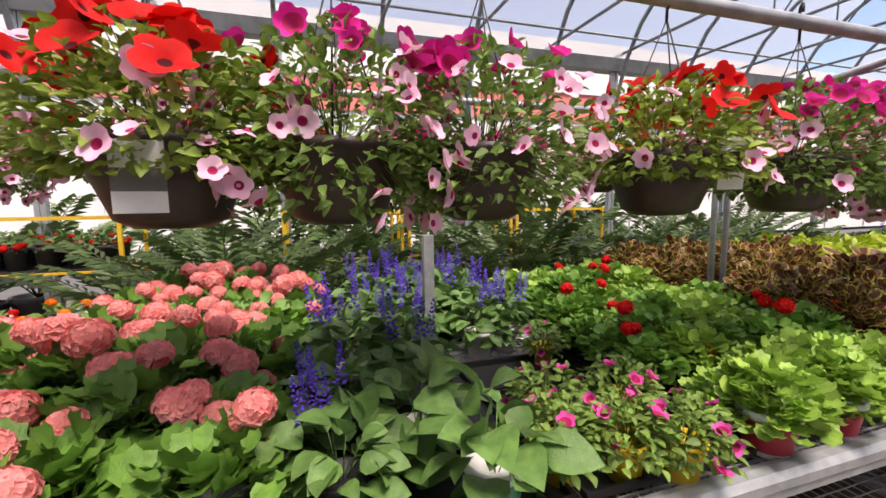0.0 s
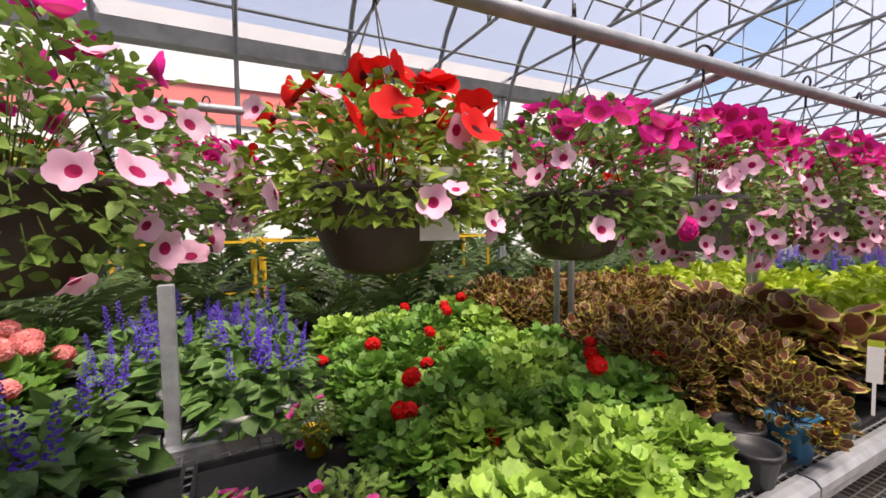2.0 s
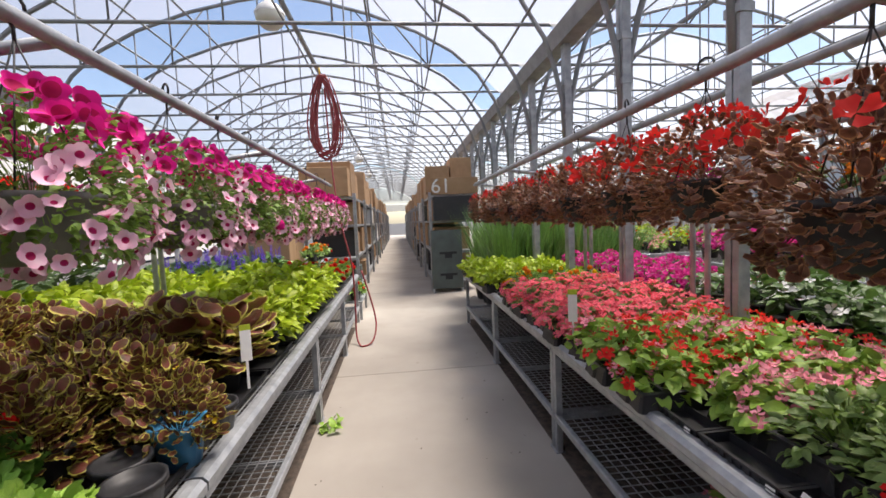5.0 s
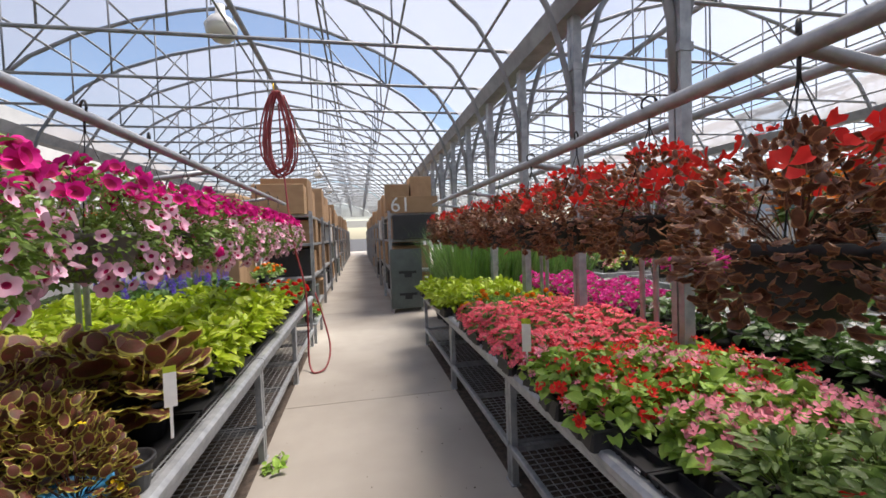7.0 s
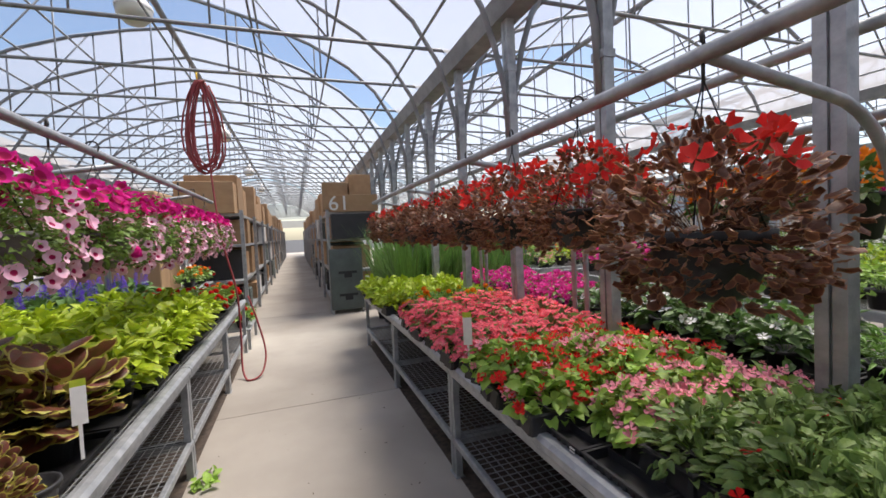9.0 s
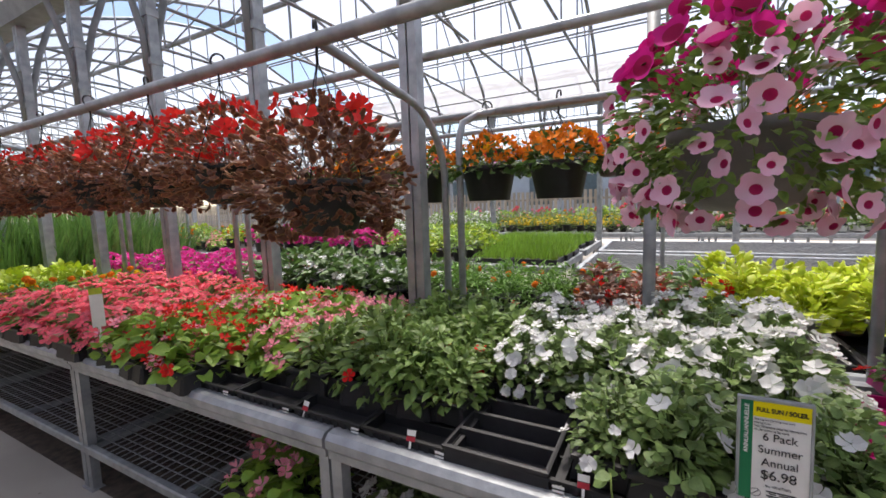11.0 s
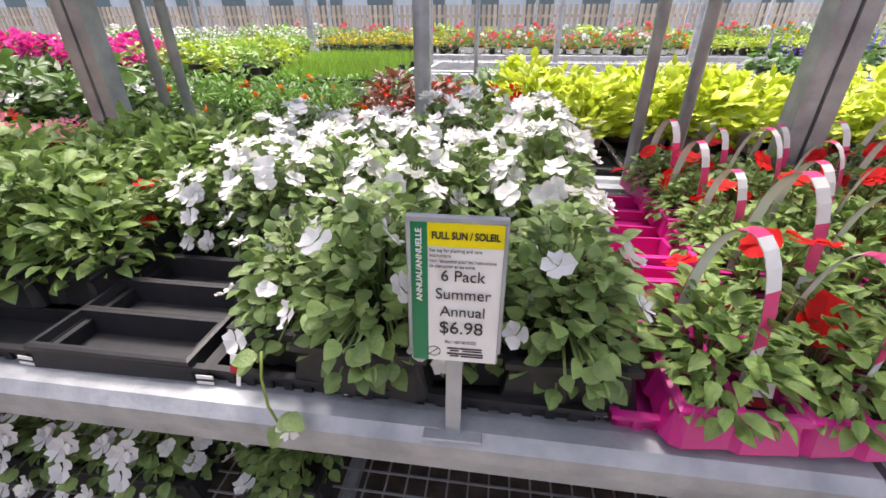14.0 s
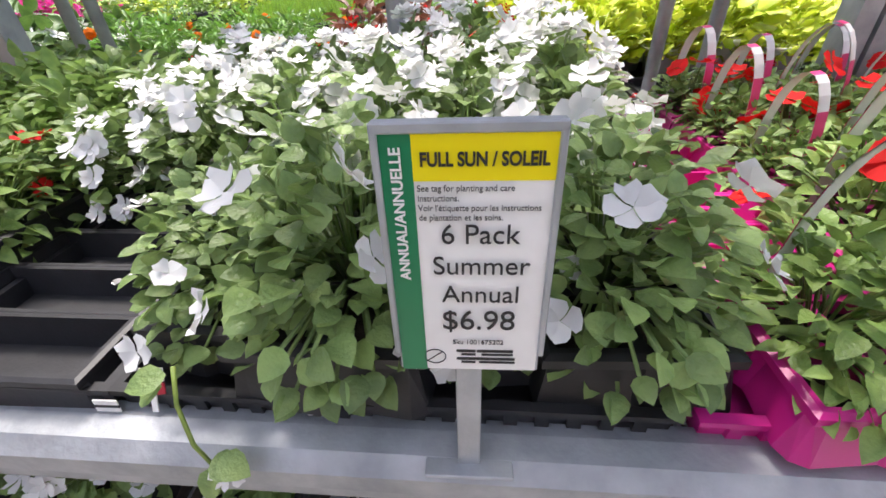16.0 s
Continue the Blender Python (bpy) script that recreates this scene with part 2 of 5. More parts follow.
# ---- mesh tools ----
class Geo:
    """Collects vertices, faces and material slots of one mesh."""

    def __init__(self):
        self.v, self.f, self.m, self.n = [], [], [], 0

    def add(self, verts, faces, slot=0, m=None):
        verts = np.asarray(verts, float)
        if m is not None:
            m = np.array(m)
            verts = verts @ m[:3, :3].T + m[:3, 3]
        self.v.append(verts)
        n = self.n
        self.f += [tuple(i + n for i in face) for face in faces]
        self.m += [slot] * len(faces) if isinstance(slot, int) else list(slot)
        self.n += len(verts)
        return self

    def box(self, x0, y0, z0, x1, y1, z1, slot=0, m=None, taper=0.0, bevel=0.0):
        """taper: how much narrower the bottom is on each side."""
        if bevel:
            b = min(bevel, (x1 - x0) * 0.3, (y1 - y0) * 0.3, (z1 - z0) * 0.3)
            vs, rings = [], ((z0, b), (z0 + b, 0), (z1 - b, 0), (z1, b))
            for z, i in rings:
                c = b
                for x, y in ((x0 + c, y0 + i), (x1 - c, y0 + i), (x1 - i, y0 + c), (x1 - i, y1 - c), (x1 - c, y1 - i), (x0 + c, y1 - i), (x0 + i, y1 - c), (x0 + i, y0 + c)):
                    vs.append((x, y, z))
            fs = [tuple(range(7, -1, -1)), tuple(range(24, 32))]
            for r in range(3):
                fs += [(r * 8 + k, r * 8 + (k + 1) % 8, r * 8 + 8 + (k + 1) % 8, r * 8 + 8 + k) for k in range(8)]
            return self.add(vs, fs, slot, m)
        t = taper
        vs = [(x0 + t, y0 + t, z0), (x1 - t, y0 + t, z0), (x1 - t, y1 - t, z0), (x0 + t, y1 - t, z0), (x0, y0, z1), (x1, y0, z1), (x1, y1, z1), (x0, y1, z1)]
        return self.add(vs, [(3, 2, 1, 0), (4, 5, 6, 7), (0, 1, 5, 4), (1, 2, 6, 5), (2, 3, 7, 6), (3, 0, 4, 7)], slot, m)

    def tube(self, path, r, n=8, slot=0, closed=False):
        """r: one radius, or one for each point of the path."""
        path = np.asarray(path, float)
        k = len(path)
        rs = np.full(k, r) if np.isscalar(r) else np.asarray(r)
        ts = np.gradient(path, axis=0)
        if closed:
            ts = np.roll(path, -1, 0) - np.roll(path, 1, 0)
        ts /= np.linalg.norm(ts, axis=1)[:, None] + 1e-12
        up = np.array((0, 0, 1.0)) if abs(ts[0][2]) < 0.9 else np.array((1.0, 0, 0))
        vs, a = [], np.linspace(0, 2 * np.pi, n, endpoint=False) + np.pi / n
        for i in range(k):
            u = up - ts[i] * (up @ ts[i])
            u /= np.linalg.norm(u) + 1e-12
            up = u
            w = np.cross(ts[i], u)
            vs += [path[i] + rs[i] * (np.cos(q) * u + np.sin(q) * w) for q in a]
        fs = []
        for i in range(k if closed else k - 1):
            j = (i + 1) % k
            fs += [(i * n + q, i * n + (q + 1) % n, j * n + (q + 1) % n, j * n + q) for q in range(n)]
        if not closed:
            fs += [tuple(range(n - 1, -1, -1)), tuple(range((k - 1) * n, k * n))]
        return self.add(vs, fs, slot)

    def lathe(self, profile, n=20, slot=0, m=None):
        """profile: (radius, z) from the bottom's middle outwards and on."""
        vs, fs = [], []
        for r, z in profile:
            vs += [(r * math.cos(2 * math.pi * q / n), r * math.sin(2 * math.pi * q / n), z) for q in range(n)]
        for i in range(len(profile) - 1):
            fs += [(i * n + q, i * n + (q + 1) % n, (i + 1) * n + (q + 1) % n, (i + 1) * n + q) for q in range(n)]
        return self.add(vs, fs, slot, m)

    def mesh(self, name, mats, smooth=True):
        me = bpy.data.meshes.new(name)
        me.from_pydata(np.concatenate(self.v).tolist(), [], self.f)
        for mt in mats if isinstance(mats, (list, tuple)) else [mats]:
            me.materials.append(mt)
        me.polygons.foreach_set("material_index", self.m)
        if smooth:
            me.polygons.foreach_set("use_smooth", [True] * len(self.f))
        me.update()
        return me


def part(name, geo, mats, parent=None, label="", smooth=True, kind=""):
    ob = new(name, geo.mesh(name, mats, smooth))
    ob.parent = parent
    return tagged(ob, label, "", "", kind)


def thing(name, label, category, group="", kind="", at=None):
    ob = new(name)
    ob.empty_display_size = 0.05
    if at is not None:
        ob.matrix_basis = at
    return tagged(ob, label, category, group, kind)


# ---- the greenhouse: floor, frame, roof ----
ARCH0, STEP = 2.545, 1.145
GUTTERS = [5.35, -1.66, -8.7, -15.7]
EAVE, CHORD, RIDGE = 3.40, 3.55, 5.02
X0, X1 = -8.3, 45.25
g = Geo()
nx = 14
for i in range(nx):
    xa, xb = 0.85 - 4 * 4.8 + i * 4.8, 0.85 - 3 * 4.8 + i * 4.8
    g.box(xa + 0.004, -16.2, -0.12, xb - 0.004, 7.5, 0)
floor = part("floor", g, MCONC, None, "pale worn concrete floor slabs with thin joints", False)
tagged(floor, "", "floor", "", "structure")
g = Geo()
g.box(-400, -400, -0.4, 400, 400, -0.13)
tagged(part("ground", g, MASPHALT, None, "dark asphalt ground outside the greenhouse", False), "", "ground", "", "structure")


def arch_points(ya, yb, n=9):
    """The bow from one gutter line to the other: legs that swing out of the posts, then a pointed roof curve."""
    half = (yb - ya) / 2
    side = [(0.03, 2.35), (0.05, 2.75), (0.13, 3.1), (0.24, 3.42), (0.5, 3.83), (0.9, 4.18), (1.45, 4.48), (2.2, 4.75), (2.9, 4.92), (half, RIDGE)]
    return [(ya + a, z) for a, z in side] + [(yb - a, z) for a, z in side[-2::-1]]


arch_x = [ARCH0 + STEP * k for k in range(-9, 36)]
for bay in range(len(GUTTERS) - 1):
    yb, ya = GUTTERS[bay], GUTTERS[bay + 1]
    frame_root = thing("greenhouse_frame", "galvanised steel tube frame of bows, chords and purlins", "greenhouse frame", "greenhouse bays", "structure")
    pts = arch_points(ya, yb)
    g = Geo()
    g.tube([(0, y, z) for y, z in pts], 0.028, 6)
    bow = part("bow", g, MFRAME, frame_root)
    g = Geo()
    g.tube([(0, ya, CHORD), (0, yb, CHORD)], 0.019, 6)
    for f in (0.2, 0.35, 0.5, 0.65, 0.8):
        y = ya + (yb - ya) * f
        top = np.interp(y, [p[0] for p in pts], [p[1] for p in pts])
        g.tube([(0, y, CHORD), (0, y, top)], 0.011, 5)
    mid = (ya + yb) / 2
    for s in (-1, 1):
        g.tube([(0, mid + s * 2.1, CHORD), (0, mid + s * 1.1, np.interp(mid + s * 1.1, [p[0] for p in pts], [p[1] for p in pts]))], 0.011, 5)
    truss = part("truss", g, MFRAME, frame_root)
    for k, x in enumerate(arch_x):
        if k == 0:
            bow.location.x = truss.location.x = x
            continue
        for ob in (bow, truss):
            c = ob.copy()
            c.location.x = x
            scene.collection.objects.link(c)
    for f in (0.06, 0.17, 0.31, 0.5, 0.69, 0.83, 0.94):
        y = ya + (yb - ya) * f
        z = np.interp(y, [p[0] for p in pts], [p[1] for p in pts]) - 0.045
        g = Geo()
        g.tube([(X0, y, z), (X1, y, z)], 0.05 if f == 0.5 else 0.016, 6)
        part("ridge_beam" if f == 0.5 else "purlin", g, MFRAME, frame_root)
    for f, z in ((0.3, 3.6), (0.62, 3.6), (0.42, 3.6)):
        g = Geo()
        g.tube([(X0, ya + (yb - ya) * f, z), (X1, ya + (yb - ya) * f, z)], 0.011, 5)
        part("tie_rod", g, MFRAME, frame_root)
    # the film between the bows, with one clear strip
    roof_pts = [(ya + 0.1, 3.47)] + [(y, z + 0.035) for y, z in pts if z > 3.5] + [(yb - 0.1, 3.47)]
    for name, mt, spans in (("roof_film", MFILM, [(X0, ARCH0 + 5 * STEP), (ARCH0 + 6 * STEP, ARCH0 + 21 * STEP), (ARCH0 + 22 * STEP, X1)]),
                            ("clear_roof_strip", MCLEAR, [(ARCH0 + 5 * STEP, ARCH0 + 6 * STEP), (ARCH0 + 21 * STEP, ARCH0 + 22 * STEP)])):
        g = Geo()
        for a, b in spans:
            vs = [(x, y, z) for x in (a, b) for y, z in roof_pts]
            k = len(roof_pts)
            g.add(vs, [(i, i + 1, k + i + 1, k + i) for i in range(k - 1)])
        rf = part(name, g, mt, None, "milky translucent greenhouse film over the bows" if mt is MFILM else "clear plastic roof strip showing blue sky")
        tagged(rf, "", "roof", "", "structure")
for gi, y in enumerate(GUTTERS):
    g = Geo()
    g.add([(x, y + dy, EAVE + dz) for x in (X0, X1) for dy, dz in ((-0.14, 0.1), (-0.09, -0.06), (0.09, -0.06), (0.14, 0.1), (0.12, 0.1), (0.075, -0.04), (-0.075, -0.04), (-0.12, 0.1))],
          [(i, (i + 1) % 8, 8 + (i + 1) % 8, 8 + i) for i in range(8)] + [tuple(range(7, -1, -1)), tuple(range(8, 16))])
    tagged(part("gutter", g, MFRAME, None, "long galvanised gutter beam along the posts", False), "", "gutter", "", "structure")

g = Geo()
for s in (-1, 1):
    g.box(-0.05 if s < 0 else 0.006, -0.035, 0, -0.006 if s < 0 else 0.05, 0.035, EAVE - 0.06)
g.box(-0.04, -0.02, 0, 0.04, 0.02, EAVE - 0.06)
g.box(-0.08, -0.07, 0, 0.08, 0.07, 0.012)
for z in (2.55, 2.9):
    g.box(-0.056, -0.045, z, 0.056, 0.045, z + 0.05)
post = part("post", g, MG, None, "square galvanised steel post with a grooved face", False)
tagged(post, "", "post", "greenhouse posts", "structure")
posts = []
for y in GUTTERS:
    xs = [0.302] + [ARCH0 + STEP * k for k in range(0, 36)] + [-2.3, -4.7, -7.1] if y == -1.66 else [ARCH0 + 2 * STEP * k for k in range(-4, 18)]
    posts += [(x, y) for x in xs]
post.matrix_basis = pose(*posts[0], 0)
for x, y in posts[1:]:
    copy_thing(post, pose(x, y, 0))

# end walls of film, and the building next door
for name, x in (("wall_west", X0 - 0.1), ("wall_east", X1 + 0.1)):
    g = Geo()
    if name == "wall_west":
        g.box(x - 0.05, -1.66, 0, x, 5.35, 3.3)
    else:
        g.box(x, -15.7, 2.6, x + 0.05, -3.2, 3.3)
        g.box(x, 3.4, 0, x + 0.05, 5.35, 3.3)
        g.box(x, -3.2, 2.6, x + 0.05, 3.4, 3.3)
    tagged(part(name, g, MFILM, None, "milky film end wall of the greenhouse", False), "", "wall", "", "structure")
    for bay in range(3):
        pts = [p for p in arch_points(GUTTERS[bay + 1], GUTTERS[bay]) if p[1] > 3.3]
        g = Geo()
        g.add([(x, y, z) for y, z in pts], [tuple(range(len(pts)))])
        tagged(part("gable", g, MFILM, None, "milky film gable", False), "", "wall", "", "structure")
g = Geo()
g.box(-40, 14, 0, 60, 15, 4.45)
g.box(-40, 13.96, 4.45, 60, 15, 5.5, 1)
g.box(-40, 13.9, 5.5, 60, 15, 7.4, 0)
for k in range(30):
    g.box(-38 + k * 3, 13.94, 0.1, -37.9 + k * 3, 14, 4.4, 0)
tagged(part("store_building", g, [MPALEWALL, MREDWALL], None, "pale store building with a wide red band", False), "", "building", "", "structure")


# ---- bare earth under the benches ----
for ya, yb in ((-2.95, -0.72), (0.92, 3.3)):
    g = Geo()
    g.box(-6, ya, -0.02, 7.6, yb, 0.004)
    tagged(part("earth_strip", g, MDIRT, None, "dark brown earth under the benches", False), "", "ground", "", "structure")


# ---- benches ----
def wire_grid(g, x0, x1, y0, y1, z, step=0.05, r=0.0022, slot=0):
    for x in np.arange(x0 + step / 2, x1, step):
        g.box(x - r, y0, z - r, x + r, y1, z + r, slot)
    for y in np.arange(y0 + step / 2, y1, step):
        g.box(x0, y - r, z + r, x1, y + r, z + 3 * r, slot)


def bench(x0, x1, yf, yb, label, shelf=True, top=0.74):
    """A steel mesh bench section; yf is the side with the rounded rail, on the aisle."""
    s = 1 if yb > yf else -1
    root = thing("bench", label, "bench", "plant benches", at=pose((x0 + x1) / 2, yf, 0))
    L, D = (x1 - x0) / 2 - 0.006, abs(yb - yf)
    prof = [(0.0, -0.085), (0.0, -0.06), (-0.012, -0.045), (-0.012, -0.018), (0.004, -0.002), (0.03, 0.0), (0.05, -0.004), (0.05, -0.085)]
    for name, off, sg in (("front_rail", 0, s), ("back_rail", s * D, -s)):
        g = Geo()
        vs = [(x, off + sg * a, top + z) for x in (-L, L) for a, z in prof]
        k = len(prof)
        g.add(vs, [(i, (i + 1) % k, k + (i + 1) % k, k + i) for i in range(k)] + [tuple(range(k - 1, -1, -1)), tuple(range(k, 2 * k))])
        part(name, g, MG, root, "", False)
    g = Geo()
    wire_grid(g, -L, L, min(s * 0.05, s * (D - 0.05)), max(s * 0.05, s * (D - 0.05)), top - 0.02)
    part("wire_top", g, MWIRE, root, "galvanised wire mesh", False, "stuff")
    for x in (-L * 0.5, 0.0, L * 0.5):
        g = Geo()
        g.box(x - 0.015, min(s * 0.05, s * (D - 0.05)), top - 0.06, x + 0.015, max(s * 0.05, s * (D - 0.05)), top - 0.026)
        part("crossbar", g, MG, root, "", False)
    for x in (-L + 0.02, L - 0.02):
        for y in (s * 0.03, s * (D - 0.03)):
            g = Geo()
            g.box(x - 0.02, y - 0.02, 0, x + 0.02, y + 0.02, top - 0.083)
            g.box(x - 0.03, y - 0.03, 0, x + 0.03, y + 0.03, 0.006)
            part("leg", g, MG, root, "", False)
    g = Geo()
    a, b = np.array((L * 0.35, s * 0.06, top - 0.08)), np.array((L * 0.86, s * (D - 0.06), 0.3))
    g.tube([a, b], 0.022, 4)
    part("brace", g, MG, root, "", False)
    if shelf:
        zs = 0.25
        for name, y in (("lower_rail", s * 0.02), ("lower_back_rail", s * (D - 0.02))):
            g = Geo()
            g.box(-L, y - 0.018, zs - 0.045, L, y + 0.018, zs, bevel=0.006)
            part(name, g, MG, root, "", False)
        for x in (-L + 0.02, 0, L - 0.02):
            g = Geo()
            g.box(x - 0.016, min(s * 0.04, s * (D - 0.04)), zs - 0.04, x + 0.016, max(s * 0.04, s * (D - 0.04)), zs - 0.008)
            part("lower_crossbar", g, MG, root, "", False)
        g = Geo()
        wire_grid(g, -L, L, min(s * 0.04, s * (D - 0.04)), max(s * 0.04, s * (D - 0.04)), zs - 0.004)
        part("lower_wire_shelf", g, MWIRE, root, "galvanised wire mesh", False, "stuff")
    return root


S_JOINTS = [-2.75, -1.05, 0.665, 2.31, 4.05, 5.72, 7.46]
N_JOINTS = [-4.5, -2.65, -0.8, 1.03, 2.88, 4.75, 6.35, 7.95]
for a, b in zip(S_JOINTS, S_JOINTS[1:]):
    bench(a, b, -0.69, -1.79, "galvanised steel bench with a wire shelf, full of flowers")
    bench(a, b, -2.95, -1.83, "galvanised steel bench behind the post line, full of potted plants")
for a, b in zip(N_JOINTS, N_JOINTS[1:]):
    bench(a, b, 0.885, 2.08, "galvanised steel bench with a wire shelf, full of potted plants")
    bench(a, b, 3.3, 2.16, "galvanised steel bench behind the tube supports, full of plants")


# ---- overhead pipes and their canes ----
def pipe(x0, x1, y, z, label, r=0.024):
    g = Geo()
    g.tube([(x0, y, z), (x1, y, z)], r, 8)
    return tagged(part("hanging_pipe", g, MG, None, label), "", "pipe", "basket pipes", "structure")


def cane(x, y, yt, zt, r=0.019):
    """An upright tube from the floor that bends over to carry a pipe."""
    g = Geo()
    b, d = 0.3, yt - y
    if abs(d) < 0.05:
        path = [(x, y, 0), (x, y, zt)]
    else:
        path = [(x, y, 0), (x, y, zt - 0.45)] + [(x, y + d * 0.45 * (1 - math.cos(q)), zt - 0.45 + 0.38 * math.sin(q)) for q in np.linspace(0.15, 1.5, 7)] + [(x, yt, zt)]
    g.tube(path, r, 8)
    return tagged(part("support_tube", g, MG, None, "bent galvanised tube carrying the basket pipe"), "", "support tube", "bent tubes", "structure")


N_PIPE = (1.22, 2.1)
S_PIPE = (-0.9, 2.0)
pipe(-4.0, 8.0, *N_PIPE, "galvanised pipe hung with flower baskets")
pipe(-4.0, 7.6, 2.9, 2.18, "galvanised pipe behind the flower baskets")
pipe(-4.0, 7.5, *S_PIPE, "galvanised pipe hung with flower baskets")
pipe(-4.0, 7.5, -1.75, 2.2, "galvanised pipe along the post line")
pipe(-4.0, 3.4, -1.95, 1.92, "low galvanised pipe hung with orange begonias", 0.02)
for x in (-3.2, 3.02, 5.02, 7.1):
    cane(x - 0.065, 2.12, *N_PIPE)
    cane(x + 0.065, 2.14, 2.9, 2.18)
for x in (-2.9, -1.1, 0.64, 4.17, 5.85, 7.5):
    cane(x - 0.07, -1.81, *S_PIPE)
    cane(x + 0.07, -1.81, -1.75, 2.2)
g = Geo()
g.box(1.05, 2.095, 0, 1.1, 2.145, 1.33)
tagged(part("support_tube", g, MG, None, "short square steel upright behind the salvias", False), "", "support tube", "", "structure")
cane(2.45, -1.81, *S_PIPE)
g = Geo()
g.tube([(2.36, -1.81, 0), (2.36, -1.81, 1.77), (2.35, -1.84, 1.86), (2.29, -1.91, 1.91), (2.2, -1.95, 1.92)], 0.019, 8)
tagged(part("support_tube", g, MG, None, "bent galvanised tube carrying the low pipe"), "", "support tube", "bent tubes", "structure")
g = Geo()
g.box(1.425, -1.85, 0, 1.475, -1.8, 2.2)
tagged(part("support_tube", g, MG, None, "straight square steel upright"), "", "support tube", "", "structure")


# ---- leaves and flowers ----
rng = np.random.default_rng(7)


def oval_leaf(w=0.5, fold=0.3, droop=0.3, point=1.0):
    """A leaf along +y, one long; a rib with two raised halves."""
    rows = [(0.1, 0.26), (0.32, 0.48), (0.58, 0.47), (0.82, 0.27)]
    vs = [(0, 0, 0)]
    for s, h in rows:
        z = -droop * s * s
        vs += [(-w * h, s, z + fold * h), (0, s, z), (w * h, s, z + fold * h)]
    vs.append((0, point, -droop * point))
    return np.array(vs), [(0, 2, 1), (0, 3, 2), (1, 2, 5, 4), (2, 3, 6, 5), (4, 5, 8, 7), (5, 6, 9, 8), (7, 8, 11, 10), (8, 9, 12, 11), (10, 11, 13), (11, 12, 13)], [0] * 10


def rim_leaf(w=0.75, wave=0.05, teeth=12):
    """A leaf with a ruffled pale border of its own material."""
    vs, fs, ms = [(0, 0.42, 0.03)], [], []
    for k in range(teeth):
        a = 2 * math.pi * k / teeth - math.pi / 2
        r = 0.42 * (1 + 0.12 * math.cos(a - math.pi / 2))
        x, y = w * r * math.cos(a), 0.45 + r * 1.05 * math.sin(a)
        vs.append((x * 1.02, 0.45 + (y - 0.45) * 1.02, -0.03))
    for k in range(teeth):
        a = 2 * math.pi * k / teeth - math.pi / 2
        r = 0.5 * (1 + (0.09 if k % 2 else -0.03))
        vs.append((w * r * math.cos(a), 0.45 + r * 1.05 * math.sin(a), -0.05 + wave * (1 if k % 2 else -1)))
    for k in range(teeth):
        j = (k + 1) % teeth
        fs += [(0, 1 + k, 1 + j), (1 + k, 1 + teeth + k, 1 + teeth + j, 1 + j)]
        ms += [0, 1]
    return np.array(vs), fs, ms


def round_leaf(n=13):
    """A scalloped, cupped geranium leaf with a notch at its stalk."""
    vs, fs = [(0, 0.12, -0.1)], []
    for k in range(n):
        a = -math.pi / 2 + 0.3 + (2 * math.pi - 0.6) * k / (n - 1)
        r = 0.5 * (1.06 if k % 2 else 0.86)
        vs.append((r * math.cos(a), 0.42 + r * math.sin(a), 0.02 + 0.1 * (k % 2)))
    fs = [(0, k, k + 1) for k in range(1, n)]
    return np.array(vs), fs, [0] * len(fs)


def trumpet(eye=0.3, depth=0.35, lobes=5):
    """A five-lobed trumpet flower facing +z: slot 0 petals, slot 1 eye."""
    n = lobes * 4
    vs, fs, ms = [(0, 0, -depth)], [], []
    for r0, z in ((eye, -depth * 0.35), (0.5, 0.0)):
        for k in range(n):
            a = 2 * math.pi * k / n
            lobe = abs(math.cos(lobes * a / 2)) if r0 == 0.5 else 1.0
            r = r0 * (0.8 + 0.2 * lobe ** 0.6)
            vs.append((r * math.cos(a), r * math.sin(a), z + (0.07 * math.sin(2.3 * a + 1) + 0.05 * lobe if r0 == 0.5 else 0)))
    for k in range(n):
        j = (k + 1) % n
        fs += [(0, 1 + k, 1 + j), (1 + k, 1 + n + k, 1 + n + j, 1 + j)]
        ms += [1, 0]
    return np.array(vs), fs, ms


def open_flower(petals=5, w=0.42, cup=0.1):
    """Separate flat rounded petals facing +z."""
    vs, fs = [], []
    for k in range(petals):
        a = 2 * math.pi * k / petals
        c, s = math.cos(a), math.sin(a)
        base = len(vs)
        ring = ((0.0, 0, 0.02), (0.16, -w * 0.2, 0.02), (0.34, -w * 0.46, cup * 0.5), (0.48, -w * 0.36, cup * 0.6), (0.5, 0.0, cup * 0.2), (0.49, w * 0.34, cup * 0.7), (0.33, w * 0.45, cup * 0.6), (0.16, w * 0.2, 0.02), (0.32, 0, 0.03))
        for u, v, z in ring:
            q = 0.82 + 0.2 * ((k * 7) % 5) / 4
            vs.append((q * (u * c - v * s), q * (u * s + v * c), z * (0.4 + 0.5 * ((k * 3) % 5)) + 0.02 * (k % 2)))
        fs += [(base + j, base + (j + 1) % 8, base + 8) for j in range(8)]
    return np.array(vs), fs, [0] * len(fs)


